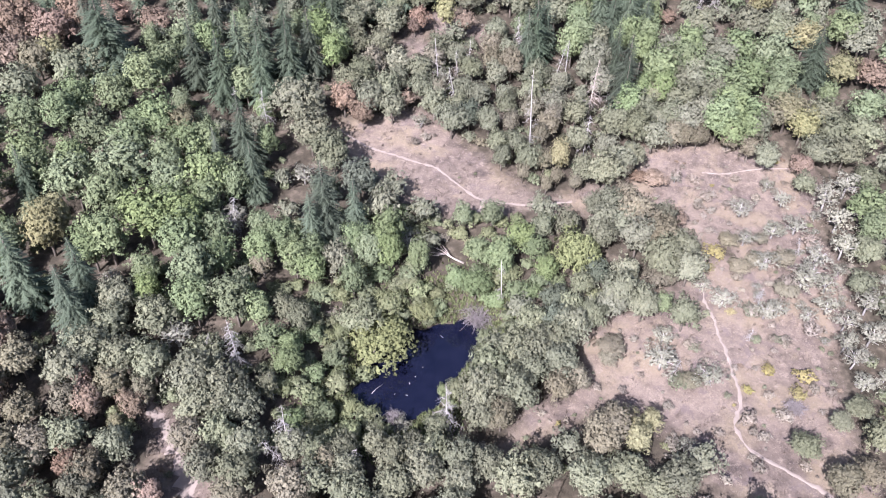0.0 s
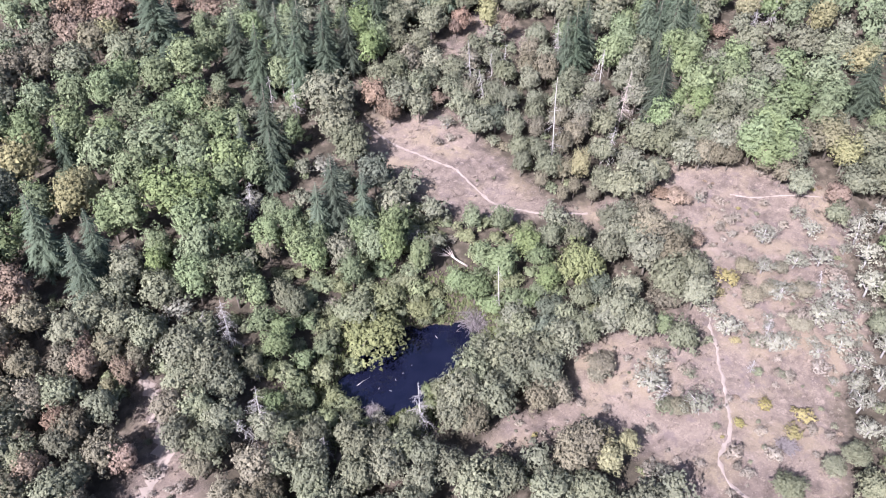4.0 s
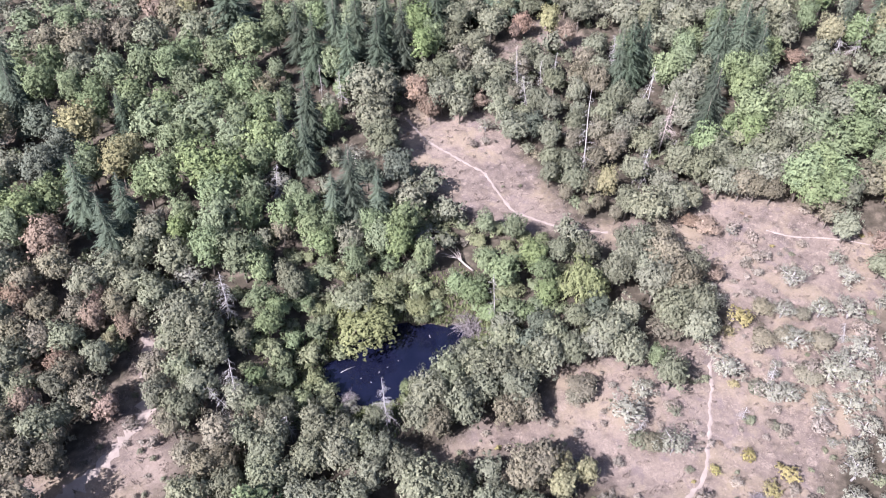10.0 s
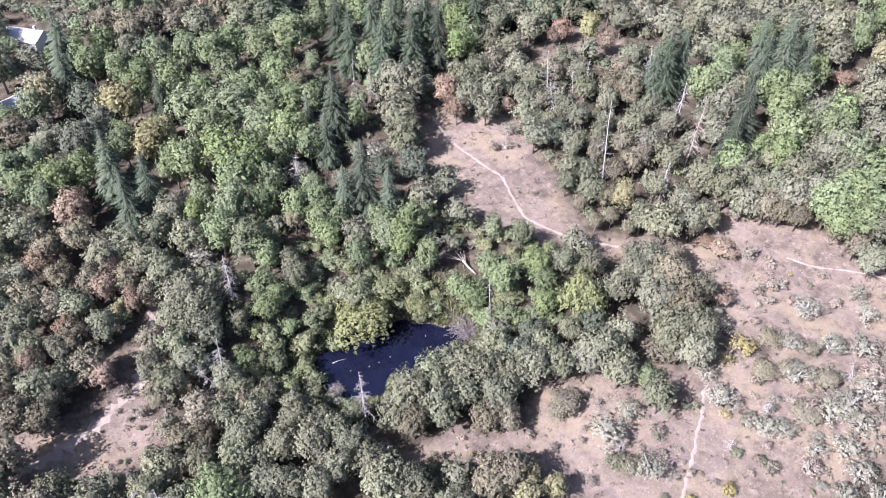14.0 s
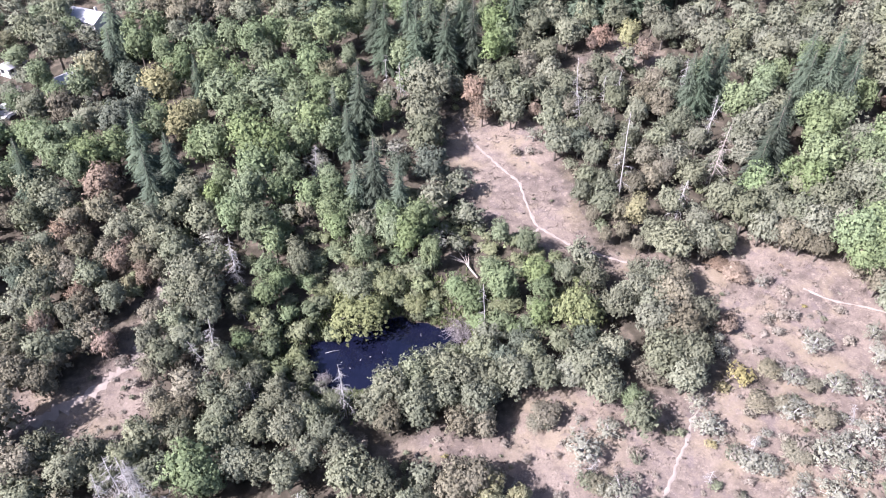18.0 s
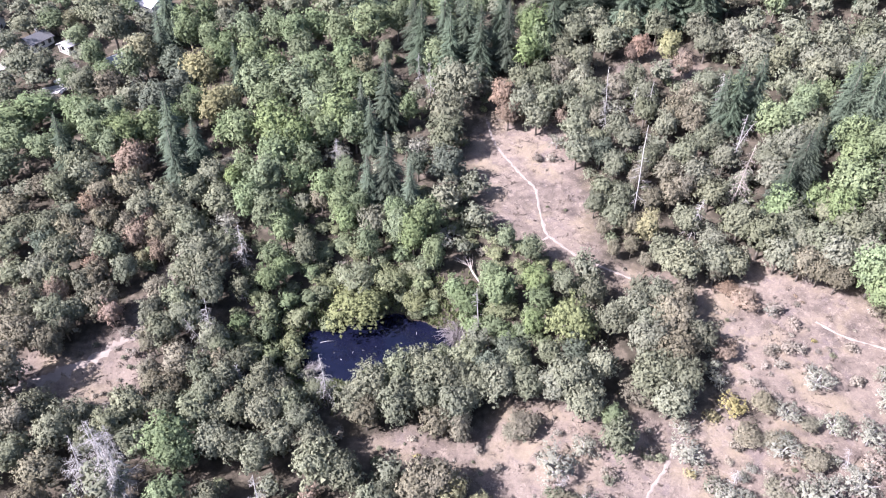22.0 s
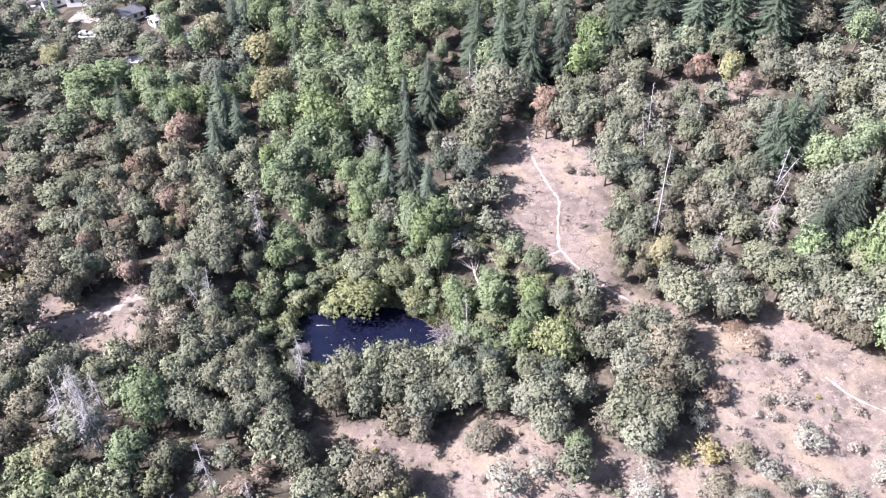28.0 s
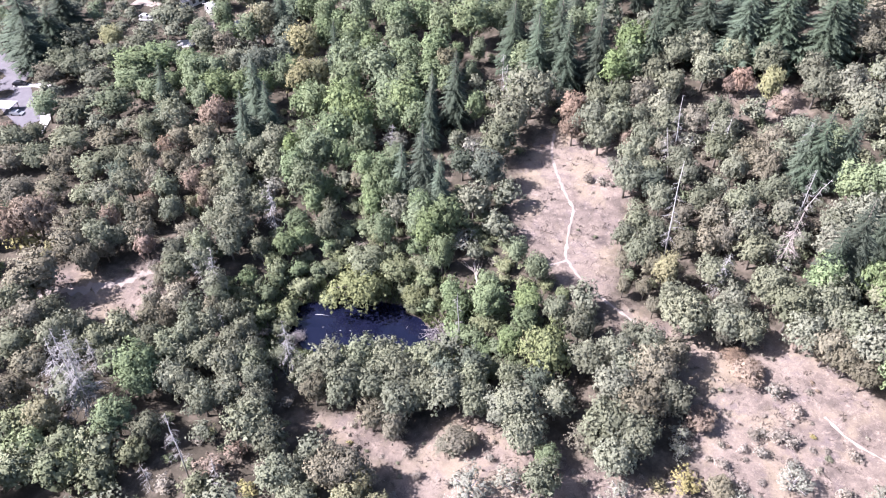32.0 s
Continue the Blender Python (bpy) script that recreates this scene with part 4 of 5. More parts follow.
oak(-153.0, 8.8, 6.3, 9.9)
oak(-147.6, 17.8, 6.3, 9.9)
oak(-141.3, 7.3, 5.9, 9.4)
oak(-131.3, -9.6, 6.7, 10.3)
oak(-121.5, -20.1, 6.4, 9.9)
oak(-105.0, -19.2, 4.8, 8.1)
oak(-125.0, -29.2, 5.2, 8.6)
oak(-106.2, -25.7, 5.2, 8.5)
oak(-98.5, -34.5, 4.8, 8.0)
oak(-138.1, -26.8, 5.7, 9.2)
oak(-136.2, -21.0, 4.1, 7.3)
oak(-129.7, 28.0, 5.7, 9.1)
oak(-142.8, 28.2, 5.9, 9.4)
oak(-126.3, 64.9, 7.1, 16.5)
oak(-137.2, 73.8, 6.6, 15.6)
oak(-101.5, 30.3, 5.4, 13.4)
oak(-119.7, 35.5, 5.4, 13.4)
oak(-96.2, -3.0, 5.4, 13.4)
oak(-104.8, 3.9, 5.0, 12.7)
oak(-101.2, -7.9, 5.1, 12.9)
oak(-72.6, -7.7, 5.1, 12.8)
oak(-67.3, -3.2, 4.5, 11.8)
oak(-64.6, 2.6, 4.6, 11.9)
oak(-7.7, 43.5, 7.5, 17.3)
oak(-8.9, 32.9, 6.3, 15.1)
oak(-7.0, 23.4, 5.8, 14.1)
oak(-3.4, 1.9, 4.8, 12.3)
oak(-58.6, -5.8, 5.0, 12.6)
oak(-67.3, -12.4, 4.7, 12.0)
oak(-76.9, -11.2, 4.8, 12.2)
oak(-69.9, 85.2, 5.8, 14.1)
oak(-57.4, 86.5, 5.7, 14.0)
oak(-50.2, 87.9, 5.7, 14.0)
oak(-89.5, 75.3, 5.0, 12.6)
oak(-135.3, 86.0, 5.5, 13.6)
oak(22.1, 74.0, 5.3, 13.2)
oak(27.5, 77.8, 5.0, 12.7)
oak(31.9, 68.2, 5.2, 13.0)
oak(18.9, 64.6, 4.8, 12.2)
oak(24.8, 60.9, 4.7, 12.1)
oak(14.2, 50.5, 4.8, 12.4)
oak(9.4, 48.9, 4.5, 11.7)
oak(11.1, 39.5, 5.0, 12.6)
oak(17.3, 40.8, 4.7, 12.0)
oak(15.3, 34.6, 4.3, 11.3)
oak(25.8, 50.8, 4.5, 11.8)
oak(29.4, 44.4, 4.4, 11.6)
oak(21.9, 43.7, 4.1, 11.0)
oak(26.5, 37.9, 4.0, 10.8)
oak(39.9, 51.8, 4.3, 11.3)
oak(42.7, 46.1, 4.2, 11.1)
oak(43.4, 38.7, 4.1, 10.9)
oak(36.2, 31.7, 3.9, 10.7)
oak(59.7, 67.2, 4.9, 12.5)
oak(57.6, 74.7, 4.7, 12.1)
oak(46.1, 75.3, 5.0, 12.7)
oak(37.4, 76.7, 5.0, 12.7)
oak(77.9, 59.7, 5.3, 13.1)
oak(58.4, 49.3, 4.3, 11.3)
oak(48.5, 33.6, 3.7, 10.3)
oak(58.1, 27.8, 4.3, 11.3)
oak(52.7, 22.0, 4.2, 11.1)
oak(58.4, 9.1, 4.0, 10.8)
oak(44.3, 21.9, 3.5, 9.9)
oak(39.1, 28.1, 3.6, 10.1)
oak(31.4, 26.9, 3.6, 10.0)
oak(26.8, 22.0, 4.6, 12.0)
oak(36.3, 18.3, 3.5, 9.8)
oak(34.0, 10.0, 3.6, 10.1)
oak(38.3, 8.2, 3.3, 9.6)
oak(32.3, 5.6, 3.0, 9.0)
oak(37.0, 0.8, 4.0, 10.9)
oak(51.4, -13.0, 5.4, 13.4)
oak(47.4, -9.0, 3.9, 10.7)
oak(58.4, -10.6, 4.5, 11.7)
oak(64.2, -0.2, 5.5, 13.6)
oak(68.5, -3.9, 5.5, 13.6)
oak(74.7, -0.2, 5.1, 12.8)
oak(80.3, -3.7, 4.5, 11.7)
oak(87.2, -1.3, 5.2, 13.0)
oak(83.3, 6.1, 4.1, 11.0)
oak(98.5, -1.8, 5.0, 12.7)
oak(95.5, 4.2, 4.8, 12.3)
oak(108.8, 45.0, 5.3, 13.1)
oak(106.5, 56.0, 5.1, 12.8)
oak(100.8, 68.6, 5.2, 13.0)
oak(112.3, 65.2, 5.3, 13.1)
oak(119.3, 63.2, 5.7, 13.9)
oak(57.2, 41.0, 3.8, 10.5)
oak(-96.4, -19.6, 4.6, 11.9)
oak(-89.2, -27.7, 4.4, 11.5)
oak(-90.4, -33.9, 4.3, 11.4)
oak(-79.1, -24.6, 4.3, 11.4)
oak(-79.4, -34.7, 3.7, 10.2)
oak(-72.6, -29.7, 3.7, 10.2)
oak(-86.7, -34.6, 3.8, 10.4)
oak(-88.1, -42.3, 4.0, 10.7)
oak(-80.7, -45.3, 4.6, 11.9)
oak(-77.7, -41.7, 3.3, 9.6)
oak(-94.4, -15.3, 4.1, 10.9)
oak(-56.5, -23.5, 5.4, 13.4)
oak(-62.4, -15.9, 4.6, 11.8)
oak(-52.5, -28.6, 5.2, 13.1)
oak(-57.4, -29.3, 4.3, 11.4)
oak(-52.7, -18.8, 4.4, 11.6)
oak(-60.2, -40.8, 3.7, 10.2)
oak(-55.4, -45.1, 4.3, 11.3)
oak(-52.0, -40.8, 4.1, 11.0)
oak(-50.5, -32.6, 4.2, 11.1)
oak(-55.5, -36.6, 3.9, 10.7)
oak(-43.6, -52.2, 3.9, 10.6)
oak(-53.1, -63.7, 4.5, 11.6)
oak(-54.9, -68.3, 4.0, 10.8)
oak(-40.1, -57.5, 4.0, 10.8)
oak(-38.0, -53.1, 3.4, 9.6)
oak(-39.9, -62.4, 4.3, 11.4)
oak(-35.9, -62.0, 3.7, 10.2)
oak(-32.0, -60.0, 4.3, 11.4)
oak(-30.0, -54.5, 3.7, 10.3)
oak(-26.8, -60.0, 4.3, 11.3)
oak(-23.3, -57.0, 3.5, 9.8)
oak(-19.6, -60.6, 3.6, 10.1)
oak(-26.0, -53.8, 3.1, 9.1)
oak(-19.7, -52.4, 2.9, 8.7)
oak(-34.6, -67.9, 3.8, 10.4)
oak(-30.6, -67.7, 3.6, 10.0)
oak(-25.3, -68.9, 3.7, 10.3)
oak(-21.9, -65.3, 3.6, 10.0)
oak(-13.3, -69.7, 5.0, 12.7)
oak(-8.2, -69.8, 4.0, 10.9)
oak(-15.9, -64.0, 3.6, 10.0)
oak(-63.6, -71.3, 4.7, 12.1)
oak(-70.3, -67.6, 4.2, 11.1)
oak(-61.5, -67.2, 3.8, 10.5)
oak(-56.7, -71.7, 3.7, 10.3)
oak(-48.2, -70.4, 3.9, 10.6)
oak(-46.4, -62.3, 3.8, 10.4)
oak(-36.8, -48.5, 3.0, 8.9)
oak(-44.7, -43.9, 3.5, 9.9)
oak(-41.9, -46.8, 3.0, 9.0)
oak(-31.2, -49.8, 2.9, 8.8)
oak(-44.6, -29.2, 3.0, 8.9)
oak(-32.7, -17.7, 3.6, 10.0)
oak(-34.3, -13.9, 3.1, 9.1)
oak(-4.2, -46.5, 5.1, 12.8)
oak(-8.7, -50.9, 5.0, 12.7)
oak(-11.5, -54.2, 3.9, 10.6)
oak(-2.8, -53.7, 4.9, 12.5)
oak(0.2, -42.9, 4.5, 11.7)
oak(2.5, -45.0, 4.7, 12.0)
oak(6.9, -47.4, 4.6, 11.9)
oak(9.4, -41.2, 4.1, 10.9)
oak(2.5, -50.8, 4.6, 11.8)
oak(9.0, -52.5, 4.5, 11.8)
oak(15.9, -46.3, 4.6, 12.0)
oak(11.4, -47.1, 4.2, 11.1)
oak(19.3, -41.9, 3.8, 10.5)
oak(21.5, -45.9, 3.6, 10.0)
oak(25.5, -37.5, 3.2, 9.4)
oak(35.6, -39.9, 3.9, 10.6)
oak(27.1, -19.8, 3.2, 9.3)
oak(33.0, -22.1, 3.7, 10.2)
oak(37.1, -28.6, 4.1, 10.9)
oak(41.2, -25.5, 3.9, 10.6)
oak(44.5, -27.4, 3.9, 10.6)
oak(45.2, -41.3, 5.3, 13.2)
oak(50.8, -41.2, 4.7, 12.0)
oak(54.4, -30.8, 3.7, 10.2)
oak(46.7, -20.6, 3.5, 9.9)
oak(43.1, -19.3, 2.8, 8.5)
oak(39.4, -55.3, 3.9, 10.7)
dark_oak(-96.0, 48.7, 5.7, 13.9)
dark_oak(-89.5, 40.0, 5.1, 12.9)
dark_oak(-93.1, 29.5, 6.0, 14.5)
dark_oak(-89.8, 32.7, 5.0, 12.7)
dark_oak(-5.1, 12.1, 5.3, 13.2)
dark_oak(-13.0, 14.2, 4.2, 11.2)
dark_oak(-72.3, 6.0, 4.4, 11.6)
dark_oak(32.7, 22.6, 3.8, 10.4)
dark_oak(-95.8, -25.3, 3.7, 10.2)
dark_oak(13.8, -43.1, 4.0, 10.8)
dark_oak(17.3, -38.4, 3.7, 10.2)
dark_oak(30.4, -36.3, 3.5, 9.8)
pale_oak(117.4, 24.6, 5.8, 12.4)
pale_oak(111.6, 8.7, 6.1, 12.8)
pale_oak(131.4, 17.1, 6.0, 12.6)
pale_oak(140.9, 9.6, 5.4, 11.8)
pale_oak(155.7, -5.7, 6.1, 12.9)
pale_oak(-19.4, -7.4, 4.2, 11.1)
pale_oak(66.4, 68.9, 5.3, 13.3)
pale_oak(71.9, 62.0, 5.6, 13.8)
pale_oak(72.8, 58.0, 3.8, 10.5)
pale_oak(55.8, 15.5, 4.1, 10.9)
pale_oak(25.9, 30.2, 4.2, 11.2)
pale_oak(58.3, -4.5, 3.8, 10.4)
pale_oak(62.5, -10.5, 4.0, 10.8)
pale_oak(71.7, -7.7, 4.4, 11.5)
pale_oak(75.7, -3.6, 3.9, 10.7)
pale_oak(83.1, -7.6, 4.8, 12.2)
pale_oak(89.2, -7.9, 4.8, 12.3)
pale_oak(95.4, 12.0, 5.2, 13.0)
pale_oak(100.4, 19.3, 5.1, 12.8)
pale_oak(100.5, 7.1, 5.2, 13.0)
pale_oak(92.7, 3.0, 4.4, 11.6)
pale_oak(76.8, 24.6, 5.6, 13.7)
pale_oak(83.1, 31.8, 4.5, 11.7)
pale_oak(79.8, 48.9, 5.1, 12.8)
pale_oak(113.9, 42.5, 5.3, 13.1)
pale_oak(87.7, 55.7, 4.9, 12.5)
pale_oak(86.5, 59.6, 4.6, 11.9)
pale_oak(94.4, 57.7, 5.0, 12.6)
pale_oak(101.4, 61.1, 5.5, 13.5)
pale_oak(84.1, 66.4, 5.4, 13.4)
pale_oak(92.2, 67.9, 5.5, 13.6)
pale_oak(112.5, 56.9, 5.1, 12.9)
pale_oak(117.5, 53.1, 5.5, 13.5)
pale_oak(72.7, 22.5, 4.3, 11.3)
pale_oak(72.2, 15.7, 4.2, 11.1)
pale_oak(52.9, 0.6, 4.1, 11.0)
pale_oak(62.4, 22.0, 3.9, 10.6)
pale_oak(30.0, -44.9, 5.3, 13.3)
pale_oak(33.1, -49.2, 4.0, 10.8)
pale_oak(26.9, -45.3, 3.8, 10.4)
pale_oak(44.0, -34.1, 5.0, 12.6)
pale_oak(48.6, -46.3, 4.6, 11.8)
dusty_oak(38.0, -97.4, 3.7, 7.4)
dusty_oak(43.4, -98.8, 3.4, 6.9)
dusty_oak(-157.0, 1.4, 5.5, 9.0)
dusty_oak(105.8, -15.3, 5.2, 11.4)
dusty_oak(-82.2, -62.2, 6.9, 14.1)
dusty_oak(-89.3, -45.1, 5.4, 11.8)
dusty_oak(-108.4, -37.1, 5.1, 8.5)
dusty_oak(-61.6, -79.5, 4.4, 10.2)
dusty_oak(-60.4, -85.7, 4.0, 9.5)
dusty_oak(-108.2, -5.0, 5.0, 8.3)
dusty_oak(-115.4, -27.5, 5.3, 8.7)
dusty_oak(-112.2, -14.3, 5.2, 8.5)
dusty_oak(-130.8, -32.4, 5.5, 9.0)
dusty_oak(-116.9, -41.4, 5.2, 8.6)
dusty_oak(67.4, 89.9, 6.0, 12.7)
dusty_oak(68.4, 101.3, 5.6, 12.0)
dusty_oak(-111.7, 36.0, 5.3, 13.2)
dusty_oak(-84.4, -3.9, 4.7, 12.1)
dusty_oak(-90.4, -7.4, 4.4, 11.6)
dusty_oak(-34.6, -0.3, 3.0, 8.9)
dusty_oak(-91.4, 83.0, 6.3, 15.0)
dusty_oak(-100.5, 89.1, 5.7, 13.9)
dusty_oak(-86.8, 87.2, 5.5, 13.7)
dusty_oak(-79.6, 88.4, 5.5, 13.6)
dusty_oak(19.2, 53.8, 4.6, 11.9)
dusty_oak(35.0, 47.1, 4.2, 11.1)
dusty_oak(54.9, 45.8, 3.9, 10.6)
dusty_oak(51.1, 38.8, 4.1, 11.0)
dusty_oak(55.1, 36.1, 4.1, 11.0)
dusty_oak(49.0, 16.4, 3.8, 10.4)
dusty_oak(49.3, 9.2, 3.7, 10.2)
dusty_oak(45.0, 7.4, 3.3, 9.6)
dusty_oak(34.3, -1.2, 1.9, 6.9)
dusty_oak(41.1, -6.4, 2.0, 7.1)
dusty_oak(37.0, -7.6, 1.7, 6.6)
dusty_oak(44.3, -10.1, 2.0, 7.0)
dusty_oak(58.8, -12.3, 2.4, 7.8)
dusty_oak(76.2, -9.7, 3.8, 10.5)
dusty_oak(79.8, -10.9, 3.3, 9.5)
dusty_oak(83.0, -12.7, 3.0, 9.0)
dusty_oak(52.1, 11.0, 3.4, 9.7)
dusty_oak(30.8, 36.9, 3.1, 9.1)
dusty_oak(41.8, 16.0, 2.9, 8.7)
dusty_oak(40.9, -1.0, 3.0, 8.9)
dusty_oak(-90.4, -21.0, 4.2, 11.2)
dusty_oak(-84.7, -23.7, 3.9, 10.5)
dusty_oak(-77.3, -32.9, 3.7, 10.2)
dusty_oak(-72.6, -39.5, 4.1, 10.9)
dusty_oak(-77.8, -17.2, 3.9, 10.6)
dusty_oak(-70.1, -16.9, 3.8, 10.4)
dusty_oak(-65.4, -20.6, 2.9, 8.8)
dusty_oak(-82.3, -50.9, 4.0, 10.9)
dusty_oak(-77.9, -51.8, 3.4, 9.6)
dusty_oak(-78.2, -46.6, 3.0, 9.0)
dusty_oak(-85.2, -15.4, 3.7, 10.2)
dusty_oak(-60.7, -35.1, 4.0, 10.8)
dusty_oak(-57.3, -47.4, 3.3, 9.6)
dusty_oak(-48.3, -51.5, 4.1, 11.1)
dusty_oak(-50.8, -58.1, 3.6, 10.1)
dusty_oak(-54.4, -53.8, 3.0, 9.0)
dusty_oak(-72.8, -70.5, 4.8, 12.3)
dusty_oak(-73.9, -73.4, 4.1, 11.1)
dusty_oak(-47.1, -56.9, 3.2, 9.3)
dusty_oak(-41.0, -49.9, 3.0, 8.9)
dusty_oak(-7.9, -56.4, 3.4, 9.7)
dusty_oak(5.6, -56.5, 3.4, 9.7)
dusty_oak(10.1, -56.3, 3.0, 8.9)
dusty_oak(49.1, -27.0, 4.9, 12.4)
dusty_oak(49.5, -36.1, 5.0, 12.6)
dusty_oak(44.2, -43.4, 4.6, 6.1)
dusty_oak(49.4, -31.0, 4.1, 11.0)
dusty_oak(51.7, -20.5, 3.5, 10.0)
dusty_oak(22.1, -52.7, 3.7, 5.1)
dusty_oak(19.8, -54.2, 2.2, 3.3)
dusty_oak(31.1, -66.6, 2.8, 4.0)
dusty_oak(63.0, -49.0, 3.1, 4.4)
dusty_oak(66.0, -41.8, 2.9, 4.2)
dusty_oak(67.4, -59.0, 3.5, 4.8)
dusty_oak(73.9, -52.2, 3.4, 4.7)
dusty_oak(8.6, -69.0, 4.6, 12.0)
dusty_oak(5.4, -69.9, 4.4, 11.6)
dusty_oak(67.5, -48.8, 2.4, 3.6)
dusty_oak(74.0, -45.2, 2.2, 3.4)
dusty_oak(92.5, -22.3, 3.3, 9.5)
dusty_oak(90.1, -17.4, 3.0, 9.0)
dusty_oak(-64.9, 96.1, 5.4, 13.4)
dusty_oak(-84.9, -51.0, 4.4, 11.6)
russet_oak(-30.3, 103.6, 5.8, 10.4)
russet_oak(-66.5, 125.5, 6.2, 11.0)
russet_oak(-39.6, 113.8, 5.4, 9.8)
russet_oak(146.3, -17.8, 7.0, 12.2)
russet_oak(101.2, -32.5, 3.6, 7.3)
russet_oak(-88.0, 4.7, 5.5, 13.5)
russet_oak(-90.8, -11.3, 3.8, 10.4)
russet_oak(4.9, 43.0, 4.4, 11.5)
russet_oak(7.4, 36.6, 4.0, 10.8)
russet_oak(21.7, 37.4, 2.2, 7.4)
russet_oak(41.7, 67.6, 3.5, 9.9)
russet_oak(39.5, 66.7, 2.4, 7.9)
russet_oak(53.5, 59.4, 3.1, 9.1)
russet_oak(114.8, 36.2, 3.8, 5.1)
russet_oak(-80.2, -29.5, 3.2, 9.4)
russet_oak(-69.6, -41.5, 3.0, 9.0)
russet_oak(-74.7, -18.9, 3.6, 10.0)
russet_oak(-67.7, -22.2, 2.9, 8.8)
russet_oak(-84.9, -39.0, 3.4, 9.7)
russet_oak(-74.9, -13.6, 2.8, 8.6)
russet_oak(59.5, -31.0, 3.5, 4.7)
russet_oak(64.7, -17.4, 3.7, 4.9)
russet_oak(61.8, -14.5, 2.7, 3.7)
russet_oak(-99.3, -48.2, 6.2, 14.9)
russet_oak(-103.1, -52.6, 5.3, 13.3)
russet_oak(-65.9, 113.4, 7.7, 17.6)
russet_oak(-57.7, 106.4, 7.1, 16.5)
russet_oak(-69.6, 101.4, 6.6, 15.6)
russet_oak(-50.3, 114.3, 5.8, 14.1)
grey_oak(97.1, -44.3, 4.5, 9.2)
grey_oak(105.1, -43.8, 4.2, 8.8)
grey_oak(93.4, -50.9, 4.4, 9.1)
grey_oak(87.4, -57.7, 4.2, 8.9)
grey_oak(72.5, -77.6, 3.6, 7.9)
grey_oak(64.7, -79.7, 3.4, 7.7)
grey_oak(61.8, -84.7, 3.3, 5.2)
grey_oak(79.1, -71.5, 3.7, 7.9)
grey_oak(71.2, -72.1, 3.2, 7.2)
grey_oak(66.5, -76.0, 3.0, 6.9)
grey_oak(20.0, -77.3, 2.0, 3.7)
grey_oak(-108.8, 47.9, 4.7, 6.8)
grey_oak(-64.6, 12.4, 2.9, 4.7)
grey_oak(-56.3, -9.3, 4.8, 7.0)
grey_oak(-57.1, 4.6, 2.3, 3.8)
grey_oak(-35.9, 17.9, 4.9, 7.1)
grey_oak(-14.9, 23.6, 4.0, 6.1)
grey_oak(-1.8, -7.2, 3.6, 5.5)
grey_oak(36.2, 43.0, 3.7, 5.7)
grey_oak(21.4, 29.4, 3.0, 4.7)
grey_oak(95.3, -14.8, 3.6, 5.5)
grey_oak(-23.7, -45.8, 2.3, 3.8)
grey_oak(57.4, -34.5, 2.4, 4.0)
grey_oak(58.2, -37.8, 2.4, 4.0)
grey_oak(28.5, -60.8, 4.8, 7.0)
grey_oak(33.5, -55.7, 3.2, 5.0)
grey_oak(34.7, -67.9, 4.1, 6.2)
grey_oak(52.0, -54.5, 4.0, 6.0)
grey_oak(70.1, -43.5, 3.1, 4.9)
grey_oak(51.1, -48.9, 2.5, 4.1)
grey_oak(58.5, -61.3, 3.5, 5.4)
grey_oak(61.6, -62.2, 3.1, 4.9)
grey_oak(68.7, -51.0, 3.5, 5.4)
grey_oak(78.2, -45.0, 3.4, 5.3)
grey_oak(72.1, -59.6, 4.1, 6.2)
grey_oak(75.6, -58.6, 4.0, 5.9)
grey_oak(76.5, -36.0, 3.7, 5.7)
grey_oak(84.1, -46.7, 3.9, 5.9)
grey_oak(80.4, -56.5, 4.0, 6.0)
grey_oak(76.2, -62.9, 3.9, 5.9)
grey_oak(71.6, -67.0, 3.8, 5.8)
grey_oak(88.9, -38.3, 3.3, 5.2)
grey_oak(89.4, -32.5, 2.6, 4.3)
grey_oak(69.9, -19.3, 1.8, 3.3)
thicket(-53.1, -88.6, 4.7, 6.8)
thicket(-47.8, -91.5, 5.0, 7.1)
thicket(-43.0, -87.4, 4.5, 6.5)
thicket(-36.1, -85.3, 4.8, 6.9)
thicket(-44.8, -96.3, 5.2, 7.4)
thicket(-38.0, -92.8, 5.3, 7.6)
thicket(-30.7, -90.1, 4.8, 6.9)
thicket(-29.9, -82.9, 3.7, 5.5)
thicket(-14.9, -82.5, 3.3, 5.1)
thicket(-53.4, -92.4, 4.3, 6.2)
thicket(-42.7, -92.0, 4.1, 6.0)
thicket(-37.0, -89.0, 4.0, 5.9)
thicket(-40.0, -40.8, 3.1, 4.2)
thicket(-30.7, -36.6, 3.3, 4.6)
thicket(-28.4, -39.7, 3.1, 4.2)
thicket(-33.1, -42.5, 3.0, 4.2)
thicket(-37.2, -43.4, 3.0, 4.2)
thicket(-38.7, -30.3, 3.2, 4.4)
thicket(-31.3, -31.5, 3.4, 4.6)
thicket(-36.9, -32.8, 3.1, 4.3)
thicket(-41.4, -28.9, 2.9, 4.1)
thicket(-29.6, -14.6, 3.0, 4.2)
thicket(-30.1, -19.5, 2.8, 3.8)
thicket(-21.8, -12.9, 3.0, 4.2)
thicket(-16.2, -14.0, 2.8, 3.9)
thicket(-5.1, -18.1, 3.2, 4.4)
thicket(-9.2, -15.1, 2.5, 3.5)
green_thicket(-42.2, -36.9, 3.1, 4.3)
green_thicket(-36.3, -37.1, 3.1, 4.3)
green_thicket(-34.0, -27.7, 3.2, 4.4)
green_thicket(-29.3, -25.9, 3.2, 4.4)
